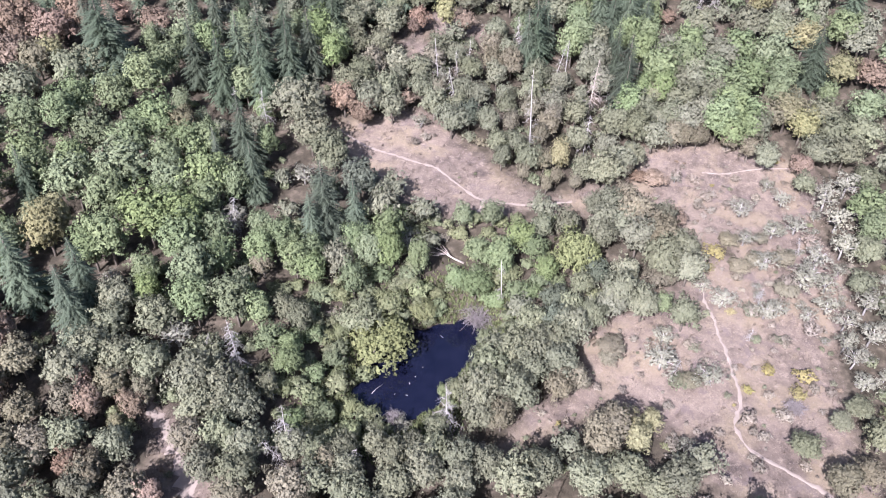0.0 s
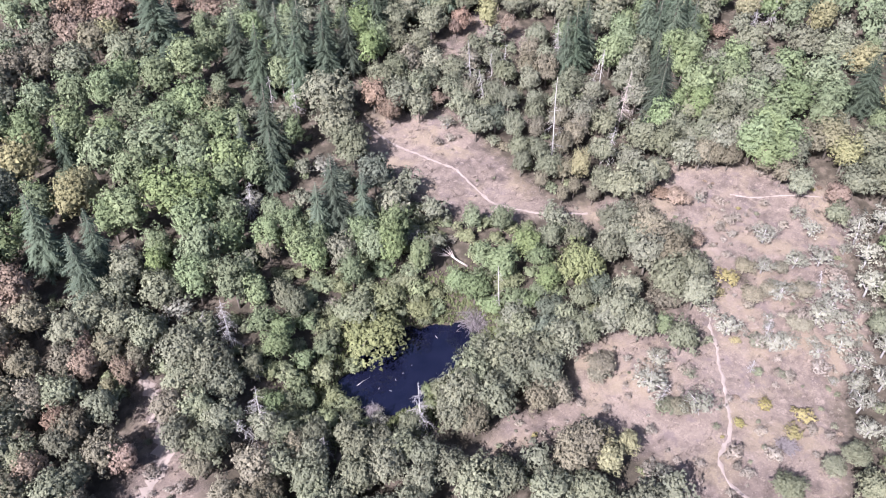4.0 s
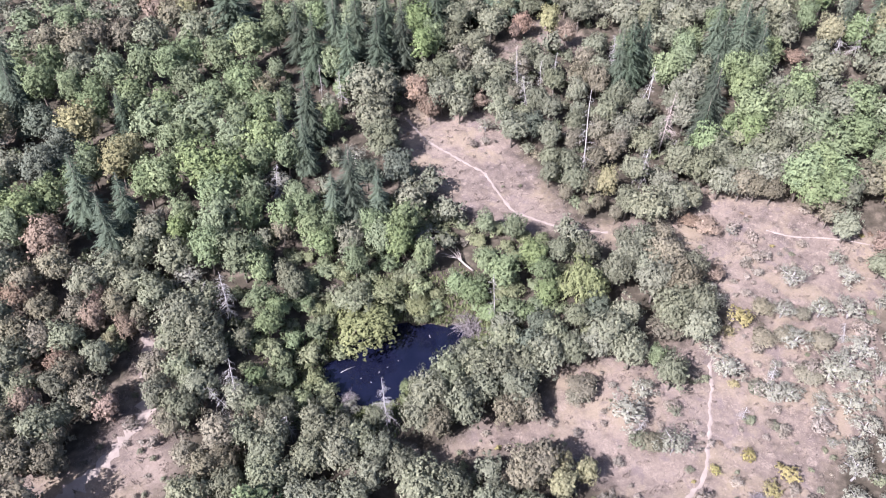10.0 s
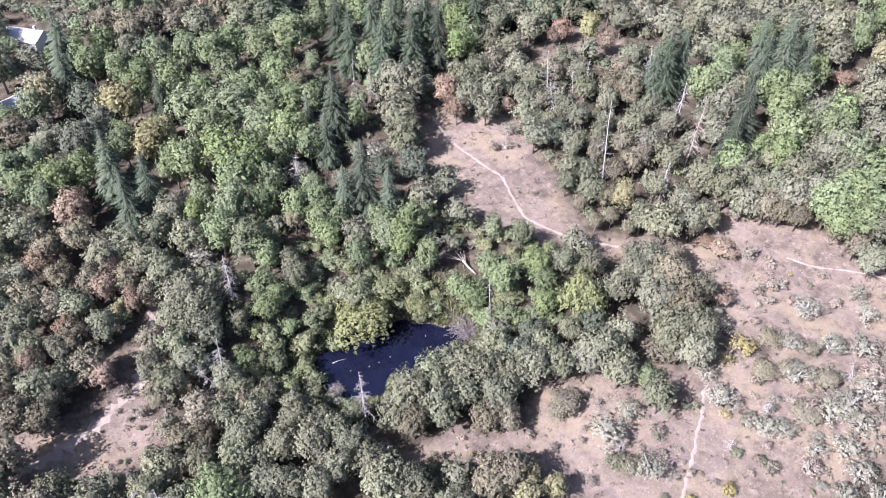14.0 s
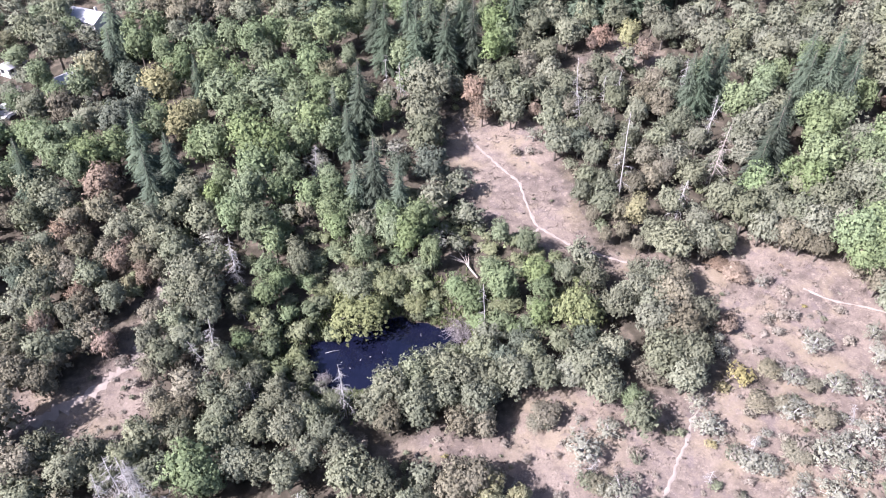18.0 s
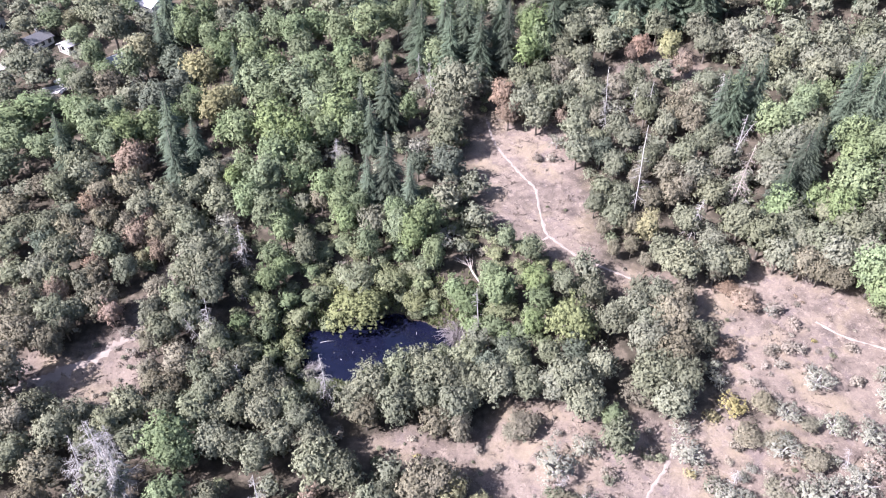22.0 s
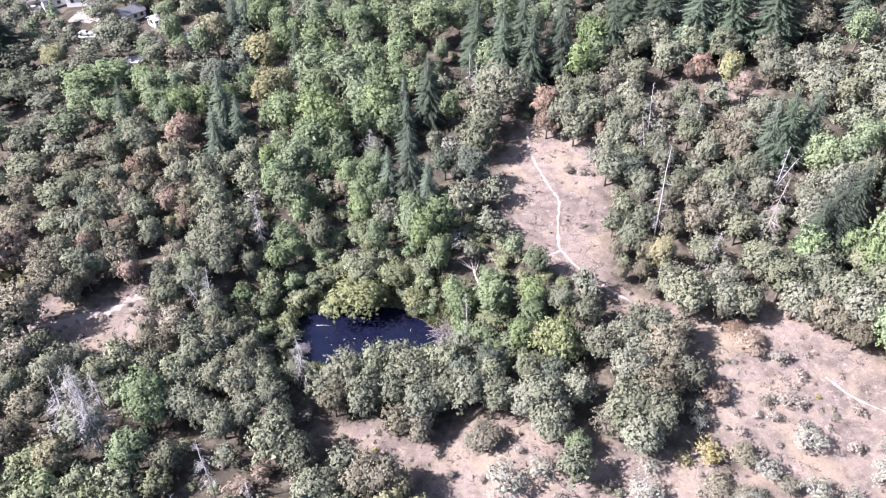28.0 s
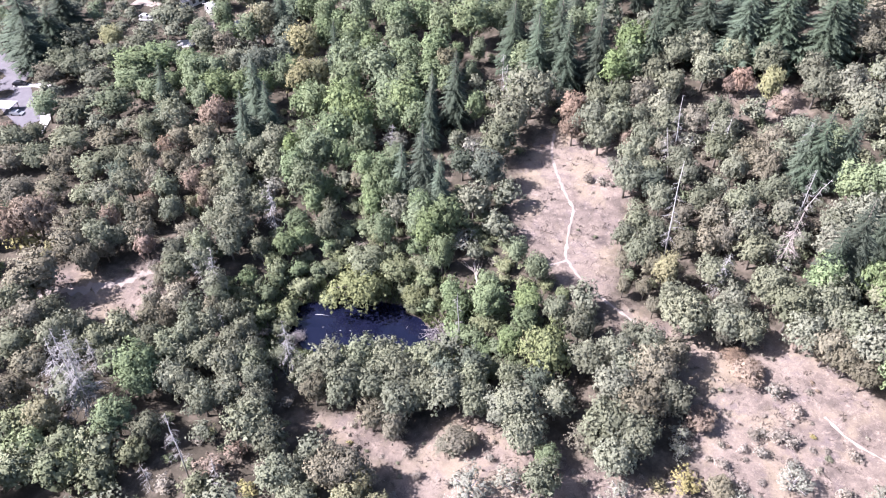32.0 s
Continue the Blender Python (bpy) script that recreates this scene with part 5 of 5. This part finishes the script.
green_thicket(-31.6, -19.4, 3.3, 4.5)
green_thicket(-11.3, -11.7, 3.3, 4.5)
green_thicket(-5.9, -14.2, 3.0, 4.2)
green_thicket(-2.4, -22.2, 3.0, 4.1)
green_thicket(-26.0, -11.3, 2.8, 3.9)
green_thicket(13.2, -30.0, 3.5, 4.8)
green_thicket(8.6, -28.3, 3.3, 4.6)
green_thicket(19.3, -30.0, 3.1, 4.2)
green_thicket(16.5, -31.6, 2.8, 3.9)
willow(-18.3, -24.9, 8.9, 9.5)
willow(-5.9, -21.8, 3.8, 4.6)
willow(14.8, -24.5, 3.9, 4.7)
shade_willow(-20.9, -19.3, 5.8, 6.5)
shade_willow(-12.9, -18.2, 5.0, 5.7)
yellow_shrub(48.0, -72.2, 1.9, 2.7)
yellow_shrub(53.3, -77.0, 2.6, 3.5)
yellow_shrub(49.0, -79.5, 2.1, 2.8)
yellow_shrub(41.0, -73.5, 1.4, 2.0)
yellow_shrub(-7.0, -78.1, 2.4, 3.2)
yellow_shrub(61.2, -43.3, 3.0, 3.6)
yellow_shrub(57.2, -45.3, 2.1, 2.5)
yellow_shrub(36.6, -46.2, 1.7, 2.0)
yellow_shrub(52.9, -56.9, 1.4, 1.7)
yellow_shrub(-99.5, -52.6, 4.8, 7.7)
yellow_shrub(-91.8, -52.1, 3.5, 5.5)
orange_shrub(-15.4, -77.7, 3.1, 4.5)
orange_shrub(-14.0, -73.0, 2.8, 4.0)
green_shrub(20.9, -53.9, 2.3, 3.3)
green_shrub(28.6, -65.3, 2.3, 3.3)
green_shrub(44.9, -54.8, 1.6, 2.0)
green_shrub(47.4, -54.8, 1.4, 1.7)
green_shrub(56.3, -59.1, 2.4, 2.8)
green_shrub(51.9, -65.1, 1.6, 1.9)
green_shrub(56.4, -67.1, 1.6, 1.9)
green_shrub(38.3, -60.8, 1.6, 1.9)
shrub(60.9, -50.5, 2.0, 2.7)
shrub(68.3, -58.4, 2.4, 6.2)
shrub(84.3, -52.0, 3.0, 3.5)
shrub(16.9, 24.4, 1.7, 2.5)
shrub(42.4, 21.5, 2.2, 3.2)
shrub(7.4, -8.2, 1.8, 1.4)
shrub(-24.3, -15.9, 2.3, 1.8)
shrub(-18.7, -16.9, 2.3, 1.9)
shrub(91.1, -16.8, 1.9, 1.5)
shrub(71.1, -18.5, 2.3, 3.3)
shrub(74.3, -21.5, 1.8, 2.7)
shrub(72.6, -27.6, 2.1, 3.0)
shrub(75.9, -31.8, 1.6, 2.4)
shrub(84.6, -26.2, 1.5, 2.3)
shrub(68.6, -29.0, 1.6, 2.4)
shrub(70.4, -31.8, 1.6, 2.4)
shrub(84.4, -33.8, 1.8, 2.6)
shrub(-66.2, -43.6, 1.9, 2.7)
shrub(-61.6, -48.3, 1.8, 2.7)
shrub(14.2, -58.0, 1.4, 2.0)
shrub(45.1, -54.3, 1.8, 2.6)
shrub(56.5, -59.5, 2.2, 3.2)
shrub(57.5, -68.0, 1.6, 2.4)
shrub(39.0, -59.7, 1.4, 2.1)
shrub(55.7, -66.9, 1.3, 2.0)
shrub(35.5, -78.7, 2.3, 3.3)
shrub(42.5, -81.8, 1.9, 2.8)
shrub(55.3, -82.3, 1.5, 2.2)
shrub(53.1, -79.8, 1.6, 2.4)
shrub(43.9, -76.3, 1.4, 2.1)
shrub(42.7, -68.0, 1.1, 1.7)
shrub(38.5, -64.2, 1.1, 1.7)
shrub(18.3, -61.0, 1.2, 1.8)
shrub(28.3, -77.8, 1.3, 2.0)
shrub(35.1, -82.9, 1.6, 2.4)
shrub(23.7, -68.4, 1.3, 2.0)
shrub(28.4, -52.5, 1.2, 1.9)
shrub(37.7, -59.0, 1.3, 1.9)
shrub(56.6, -69.1, 1.3, 2.0)
shrub(34.2, -81.0, 1.3, 2.0)
shrub(21.7, -85.9, 1.4, 2.1)
shrub(28.9, -87.4, 1.6, 2.3)
shrub(36.6, -91.4, 1.5, 2.2)
shrub(-21.3, -84.6, 2.5, 2.0)
shrub(20.4, 24.6, 1.8, 2.2)
shrub(78.3, -9.5, 2.0, 2.4)
shrub(58.4, -63.9, 1.4, 1.7)
shrub(69.5, -39.1, 1.3, 1.5)
shrub(70.2, -28.0, 1.6, 1.9)
shrub(67.8, -32.3, 1.3, 1.6)
shrub(65.5, -36.6, 1.5, 1.9)
shrub(75.0, -27.5, 1.9, 2.3)
# standing dead trees: x, y, height, how branchy, bleached, lean
snag(-51.9, -72.0, 11.3, 1.0)
snag(-18.6, -81.0, 19.2, 0.35)
snag(-22.5, -86.2, 8.6, 0.2)
snag(-11.3, -80.4, 9.8, 0.2)
snag(-46.3, -80.0, 24.1, 1.0)
snag(-52.7, -75.0, 16.4, 0.8)
snag(-60.9, -86.8, 8.1, 0.5)
snag(131.7, 32.2, 14.1, 1.0)
snag(127.6, 34.8, 10.5, 1.0)
snag(63.7, 10.1, 18.7, 0.80, True, 0.07)
snag(64.5, 22.9, 16.9, 0.45, False, 0.02)
snag(64.6, 27.7, 12.5, 0.30, False, 0.32)
snag(54.1, -0.7, 12.6, 1.00, False, 0.08)
snag(41.7, 6.4, 25.2, 0.18, False, -0.03)
snag(33.3, 40.4, 16.4, 0.20, False, -0.07)
snag(62.6, 42.2, 14.3, 1.00, False, -0.08)
snag(73.4, 13.9, 7.7, 0.30, False, 0.04)
snag(65.4, 6.1, 7.5, 0.30, False, 0.00)
snag(44.3, 41.1, 12.3, 0.15, False, 0.01)
snag(41.0, 42.5, 9.8, 0.15, False, -0.04)
snag(34.3, 32.1, 13.5, 0.30, False, -0.21)
snag(-16.3, 45.8, 13.7, 0.70, False, 0.00)
snag(-21.5, 54.3, 10.8, 0.20, False, -0.00)
snag(-47.4, -20.0, 13.9, 1.00, False, -0.02)
snag(-45.7, -43.2, 15.0, 0.70, False, 0.04)
snag(-43.7, -29.7, 7.5, 0.50, False, 0.01)
snag(-35.5, -52.1, 8.2, 0.40, False, -0.03)
snag(-17.2, -52.4, 16.0, 0.70, False, -0.03)
snag(-36.2, 15.5, 10.9, 1.00, False, 0.13)
snag(-54.4, -78.8, 17.2, 1.00, False, 0.10)
snag(-46.0, -79.7, 20.6, 1.00, False, 0.05)
snag(-54.5, -18.1, 11.1, 0.60, False, 0.31)
snag(9.9, -29.5, 13.4, 0.10, False, -0.06)
snag(60.1, -58.4, 6.1, 0.50, False, -0.08)
snag(80.0, -52.0, 5.9, 0.30, False, -0.25)
snag(51.1, -64.3, 4.1, 0.20, False, 0.01)
snag(-46.3, -44.3, 10.3, 0.50, False, -0.35)
snag(29.2, -63.5, 5.3, 0.40, False, 0.35)


# ---- the rest of the woods ----
def wood_kind(x, y, rng):
    """Which tree grows at a place: mostly the kind of its nearest neighbour among the single trees."""
    if abs(x) < 125 and y < 85:
        near = min(STANDS, key=lambda q: (q[0] - x) ** 2 + (q[1] - y) ** 2)[2]
        return near if rng.random() < 0.85 else "oak"
    if x < -95:
        odds = (("oak", 0.62), ("maple", 0.3), ("ochre", 0.04), ("russet", 0.04))
    elif y > 78 and -45 < x < 110:
        odds = (("fir", 0.42), ("oak", 0.36), ("maple", 0.22))
    elif x < 5:
        odds = (("maple", 0.5), ("oak", 0.3), ("fir", 0.12), ("ochre", 0.08))
    else:
        odds = (("oak", 0.56), ("maple", 0.3), ("fir", 0.08), ("ochre", 0.06))
    q = rng.random()
    for kind, p in odds:
        q -= p
        if q <= 0:
            return kind
    return "oak"


def plant_rest():
    rng = np.random.default_rng(11)
    spots = []
    for gy in np.arange(-112, 245, 5.6):
        for gx in np.arange(-262, 262, 5.6):
            x, y = gx + rng.uniform(-2.4, 2.4), gy + rng.uniform(-2.4, 2.4)
            spots.append((x, y, rng.uniform(3.0, 5.0), rng.random()))
    S = np.array(spots)
    stand_of_trees = [(-58, -112), (45, -116), (240, 26), (184, 158), (82, 218), (-82, 217), (-194, 148), (-240, 28)]
    keep = in_poly(stand_of_trees, S[:, 0], S[:, 1])
    keep &= (openness(S[:, 0], S[:, 1]) < -2.5) & (pond_edge(S[:, 0], S[:, 1]) > 5) & (settled(S[:, 0], S[:, 1]) > 1.0)
    made = np.array(PLACED)
    far = FAR
    calls = {"oak": oak, "maple": maple, "fir": fir, "russet": russet_oak, "ochre": ochre_maple, "grey": grey_oak}
    for x, y, r, q in S[keep]:
        d = np.hypot(made[:, 0] - x, made[:, 1] - y)
        if np.any(d < 0.74 * (made[:, 2] + r)):
            continue
        made = np.vstack([made, (x, y, r)])
        kind = wood_kind(x, y, rng)
        h = {"oak": 1.9 * r + 3.2, "russet": 1.8 * r + 2.8, "grey": 1.7 * r + 2, "fir": 4.2 * r + 6}.get(kind, 2.5 * r + 5)
        if x < -95:
            h *= 0.72
        elif abs(x) < 78 and -75 < y < 78:
            r, h = r * 0.8, h * 0.75
        if y > 105 or math.hypot(x, y + 14) > 150 or kind == "oak":
            far[{"russet": "oak", "ochre": "maple", "grey": "oak"}.get(kind, kind)].append((x, y, r, h))
        else:
            calls[kind](x, y, r, h)
    for kind, rows in far.items():
        base = []
        for v in range(4):
            g = np.random.default_rng(50 + v)
            if kind == "fir":
                q = fir_quads(g, 18.0, 4.0, 0.75)
                base.append(fir_soft(q))
            else:
                base.append(crown_cloud(g, 4.0, 6.6 if kind == "oak" else 9.6, 1.5, 24, 700 if kind == "oak" else 760, 0.56, 0.85, 0.3, 0.12))
        H = {"fir": (4.0, 18.0), "oak": (4.0, 8.1), "maple": (4.0, 11.1)}[kind]
        out, shade = [], []
        for x, y, r, h in rows:
            a = rng.uniform(0, 6.283)
            q, nv = base[int(rng.integers(4))]
            nv = nv + np.array([0, 0, 0.45])
            nv = nv / np.linalg.norm(nv, axis=1, keepdims=True)
            c, s = math.cos(a) * r / H[0], math.sin(a) * r / H[0]
            p = np.stack([q[..., 0] * c - q[..., 1] * s + x, q[..., 0] * s + q[..., 1] * c + y, q[..., 2] * h / H[1] + z_at(x, y)], -1)
            out.append(p)
            c, s = math.cos(a), math.sin(a)
            shade.append(np.stack([nv[:, 0] * c - nv[:, 1] * s, nv[:, 0] * s + nv[:, 1] * c, nv[:, 2]], -1))
        if out:
            tagged(new("far_woods", spray_mesh("far_woods", np.concatenate(out), LEAF[kind], np.concatenate(shade))), {"oak": "far dull green oak woods on the slope", "maple": "far fresh green broadleaf woods", "fir": "far dark fir woods"}[kind], "woods", kind="stuff")


plant_rest()


def understory():
    """Low thickets that close the gaps round the pond and under the near trees."""
    rng = np.random.default_rng(5)
    made = np.array(PLACED)
    n = 0
    for gy in np.arange(-96, 20, 4.2):
        for gx in np.arange(-72, 34, 4.2):
            x, y = gx + rng.uniform(-1.8, 1.8), gy + rng.uniform(-1.8, 1.8)
            if float(openness(x, y)) > -2.2 or float(pond_edge(x, y)) < 1.6:
                continue
            d = np.hypot(made[:, 0] - x, made[:, 1] - y) - made[:, 2]
            if d.min() < (-2.4 if math.hypot(x + 2, y + 18) < 32 else -0.9 if y > -44 else 0.2) or n >= 150 or math.hypot(x - 4.5, y + 13.5) < 6.5 or math.hypot(x - 4.5, y + 27) < 5:
                continue
            if y < -44:
                r = rng.uniform(1.0, 2.0)
                (shrub if rng.random() < 0.35 else undergrowth)(x, y, r, r * rng.uniform(0.9, 1.4))
                made = np.vstack([made, (x, y, r * 0.8)])
                continue
            r = rng.uniform(1.7, 2.9)
            made = np.vstack([made, (x, y, r * 0.8)])
            thicket(x, y, r, r * rng.uniform(1.0, 1.5))
            n += 1


def dry_scrub():
    """Small dry, green and yellowish shrubs strewn over the clearings, thicker towards their edges."""
    rng = np.random.default_rng(8)
    made = np.array(PLACED)
    kinds = ((shrub, 0.62), (green_shrub, 0.22), (yellow_shrub, 0.05), (orange_shrub, 0.11))
    n = 0
    while n < 170:
        x, y = rng.uniform(-85, 110), rng.uniform(-108, 76)
        o = float(openness(x, y))
        if o < -0.5 or (o > 3 and rng.random() < 0.55):
            continue
        if x < 40 and y > -12 and rng.random() < 0.85:
            continue
        if float(trodden(x, y)) < 1.2:
            continue
        r = rng.uniform(0.4, 1.05)
        if (np.hypot(made[:, 0] - x, made[:, 1] - y) - 0.7 * made[:, 2]).min() < r:
            continue
        q = rng.random()
        for make, p in kinds:
            q -= p
            if q <= 0:
                make(x, y, r, r * rng.uniform(0.9, 1.5))
                break
        made = np.vstack([made, (x, y, r)])
        n += 1


def dry_grass():
    """Tufts of dry grass over the clearings: fans of narrow blades."""
    rng = np.random.default_rng(9)
    P = np.stack([rng.uniform(-92, 112, 90000), rng.uniform(-110, 80, 90000)], 1)
    o = openness(P[:, 0], P[:, 1])
    lush = np.sin(P[:, 0] * 0.31 + 2 * np.sin(P[:, 1] * 0.17)) * np.sin(P[:, 1] * 0.37 + 1.7 * np.sin(P[:, 0] * 0.13))
    P = P[(o > -1.5) & (lush + rng.normal(0, 0.45, len(P)) > -0.15)]
    P = P[trodden(P[:, 0], P[:, 1]) > rng.uniform(0.2, 0.8, len(P))]
    n = len(P)
    base = np.column_stack([P, land(P[:, 0], P[:, 1])])
    out = []
    for k in range(5):
        a = rng.uniform(0, 6.283, n)
        d = np.column_stack([np.cos(a), np.sin(a), 0 * a])
        j = base + np.column_stack([rng.normal(0, 0.12, n), rng.normal(0, 0.12, n), np.full(n, -0.03)])
        w = rng.uniform(0.025, 0.06, (n, 1))
        up = d[:, [1, 0, 2]] * rng.uniform(0.05, 0.22, (n, 1)) + np.column_stack([0 * a, 0 * a, rng.uniform(0.10, 0.30, n)])
        out.append(np.stack([j - d * w, j + d * w, j + up], 1))
    tagged(new("dry_grass", spray_mesh("dry_grass", np.concatenate(out), STRAW)), "tufts of pale pinkish dry grass", "grass", kind="stuff")


def dead_weeds():
    """Patches of dark brown dead weed stalks in the clearings."""
    rng = np.random.default_rng(19)
    spots = np.stack([rng.uniform(-92, 112, 2600), rng.uniform(-110, 80, 2600)], 1)
    spots = spots[openness(spots[:, 0], spots[:, 1]) > -2]
    P = np.repeat(spots, 16, axis=0)
    P = P + rng.normal(0, 1, P.shape) * np.repeat(rng.uniform(0.2, 0.9, len(spots)), 16)[:, None] * np.array([1.3, 0.7])
    P = P[trodden(P[:, 0], P[:, 1]) > 0.7]
    n = len(P)
    base = np.column_stack([P, land(P[:, 0], P[:, 1]) - 0.03])
    out = []
    for k in range(3):
        a = rng.uniform(0, 6.283, n)
        d = np.column_stack([np.cos(a), np.sin(a), 0 * a]) * rng.uniform(0.03, 0.09, (n, 1))
        up = np.column_stack([rng.normal(0, 0.12, n), rng.normal(0, 0.12, n), rng.uniform(0.15, 0.5, n)])
        out.append(np.stack([base - d, base + d, base + up], 1))
    tagged(new("dead_weeds", spray_mesh("dead_weeds", np.concatenate(out), WEED)), "patches of dark brown dead weed stalks", "weeds", kind="stuff")


def sedges():
    """Sedge and rank grass along the bank of the pond."""
    rng = np.random.default_rng(12)
    P = np.stack([rng.uniform(-45, 18, 26000), rng.uniform(-56, -8, 26000)], 1)
    d = pond_edge(P[:, 0], P[:, 1])
    z = land(P[:, 0], P[:, 1])
    P = P[(z > -0.05) & (d < 9 + rng.normal(0, 2, len(P)))]
    z = land(P[:, 0], P[:, 1])
    n = len(P)
    base = np.column_stack([P, z])
    out = []
    for k in range(3):
        a = rng.uniform(0, 6.283, n)
        d = np.column_stack([np.cos(a), np.sin(a), 0 * a]) * rng.uniform(0.1, 0.3, (n, 1))
        up = np.column_stack([rng.normal(0, 0.25, n), rng.normal(0, 0.25, n), rng.uniform(0.4, 1.1, n)])
        out.append(np.stack([base - d, base + d, base + up], 1))
    tagged(new("sedge", spray_mesh("sedge", np.concatenate(out), LEAF["sedge"])), "rank green sedge along the bank", "grass", kind="stuff")


def slope_undergrowth():
    """Low bushes in the gaps between the trees on the slope above the clearings."""
    rng = np.random.default_rng(17)
    made = np.array(PLACED)
    n = 0
    for gy in np.arange(-6, 96, 4.4):
        for gx in np.arange(-118, 84, 4.4):
            x, y = gx + rng.uniform(-1.6, 1.6), gy + rng.uniform(-1.6, 1.6)
            if float(openness(x, y)) > -1.5 or n >= 400:
                continue
            if (np.hypot(made[:, 0] - x, made[:, 1] - y) - made[:, 2]).min() < (-1.7 if x > 20 and y > -4 else -0.4):
                continue
            r = rng.uniform(1.2, 2.2) * (1.25 if x > 20 else 1.0)
            made = np.vstack([made, (x, y, r)])
            (undergrowth if x < 20 or rng.random() < 0.35 else dull_shrub)(x, y, r, r * rng.uniform(1.0, 1.6))
            n += 1


def scrub_field():
    """Half-bare grey scrub and small shrubs on the dry slope east of the meadow path."""
    rng = np.random.default_rng(15)
    field = [(60, -47), (92, -44), (104, -58), (80, -88), (56, -92), (64, -72)]
    made = np.array(PLACED)
    n = 0
    for k in range(900):
        x, y = rng.uniform(54, 106), rng.uniform(-94, -42)
        if not bool(in_poly(field, x, y)) or float(trodden(x, y)) < 2:
            continue
        r = rng.uniform(1.1, 2.5)
        if (np.hypot(made[:, 0] - x, made[:, 1] - y) - 0.75 * made[:, 2]).min() < 0.75 * r:
            continue
        made = np.vstack([made, (x, y, r)])
        q = rng.random()
        (grey_oak if q < 0.5 else shrub if q < 0.75 else undergrowth)(x, y, r, r * rng.uniform(1.1, 1.7))
        n += 1
        if n >= 80:
            break


sedges()
scrub_field()
slope_undergrowth()
understory()
dry_scrub()
dry_grass()
dead_weeds()


# ---- dead wood and small things ----
def fallen_tree(x, y, turn, length):
    """A bleached tree blown over: trunk on the ground, bare limbs fanning from its far end."""
    rng = np.random.default_rng(77)
    ob = new("fallen_tree")
    ob.matrix_basis = stand(x, y, turn, 1, 1, -0.3)
    v, f = limb_geo([(0, 0, 0), (length * 0.3, 0.1, 0.9), (length * 0.55, 0, 1.7)], [0.26, 0.22, 0.17], 8)
    part("trunk", raw_mesh("trunk", v, f, PALE, True), None, ob)
    for k in range(7):
        a = radians(-42 + 14 * k) + rng.normal(0, 0.06)
        L = length * rng.uniform(0.3, 0.55)
        d = Vector((math.cos(a), math.sin(a), rng.uniform(0.15, 0.75)))
        p0 = Vector((length * (0.42 + 0.02 * k), 0, 1.25 + 0.06 * k))
        geos = [limb_geo([p0, p0 + d * L * 0.5 + Vector((0, 0, 0.15)), p0 + d * L], [0.12, 0.08, 0.02], 6)]
        for s in range(4):
            q = p0 + d * L * rng.uniform(0.4, 0.9)
            geos.append(limb_geo([q, q + Vector((rng.normal(0.5, 0.2), rng.normal(0, 0.5), rng.uniform(0.1, 0.6)))], [0.045, 0.012], 5))
        v, f = joined(geos)
        part("limb", raw_mesh("limb", v, f, PALE, True), None, ob)
    return tagged(ob, "bleached pinkish fallen tree with bare fanned limbs", "tree")


def dead_brush(x, y, r, h, seed):
    """A tangle of bare grey stems that arch out from the ground."""
    rng = np.random.default_rng(seed)
    ob = new("dead_brush")
    ob.matrix_basis = stand(x, y, 0, 1, 1, 0.05)
    for k in range(9):
        geos = []
        for j in range(22):
            a = rng.uniform(0, 6.283)
            b = rng.uniform(0, 0.45) * r
            c = rng.uniform(0, 6.283)
            q = r * rng.uniform(0.4, 1.0)
            s = Vector((b * math.cos(c), b * math.sin(c), 0))
            e = s + Vector((q * math.cos(a), q * math.sin(a), h * rng.uniform(0.15, 0.8)))
            m = (s + e) / 2 + Vector((0, 0, h * rng.uniform(0.3, 0.6)))
            geos.append(limb_geo([s, m, e], [0.05, 0.035, 0.012], 4))
            for t in range(3):
                g = m.lerp(e, rng.uniform(0, 0.9))
                geos.append(limb_geo([g, g + Vector((rng.normal(0, 0.4), rng.normal(0, 0.4), rng.uniform(0, 0.5)))], [0.032, 0.01], 3))
        v, f = joined(geos)
        part("stem", raw_mesh("stem", v, f, TWIG, True), None, ob)
    return tagged(ob, "tangle of bare grey stems at the bank", "bush", "dead brush")


def floating_log(x, y, turn, L, r):
    v, f = limb_geo([(-L / 2, 0, 0), (0, 0.05 * L, 0.01), (L / 2, 0, 0)], [r, r * 0.9, r * 0.5], 7)
    ob = new("log", raw_mesh("log", v, f, DEAD, True))
    ob.matrix_basis = pose(x, y, 0.02, 0, 0, turn)
    return tagged(ob, "grey bare log floating in the pond", "log", "floating logs")


fallen_tree(7.9, -16.4, radians(133), 7.9)
dead_brush(5.2, -28.2, 5.0, 3.6, 31)
dead_brush(-24.0, -42.5, 2.0, 2.0, 32)
dead_brush(46.0, -81.0, 2.2, 1.6, 33)
for lx, ly, la, ll, lr in ((-23.5, -34.0, 20, 3.4, 0.06), (-17, -36, 70, 0.5, 0.08), (-15, -35, 10, 0.4, 0.07), (-4.5, -27.6, 95, 1.1, 0.06), (-19, -38.5, 140, 0.5, 0.07), (-21, -37, 40, 0.4, 0.06), (-12.5, -33.5, 60, 0.35, 0.06)):
    floating_log(lx, ly, la, ll, lr)
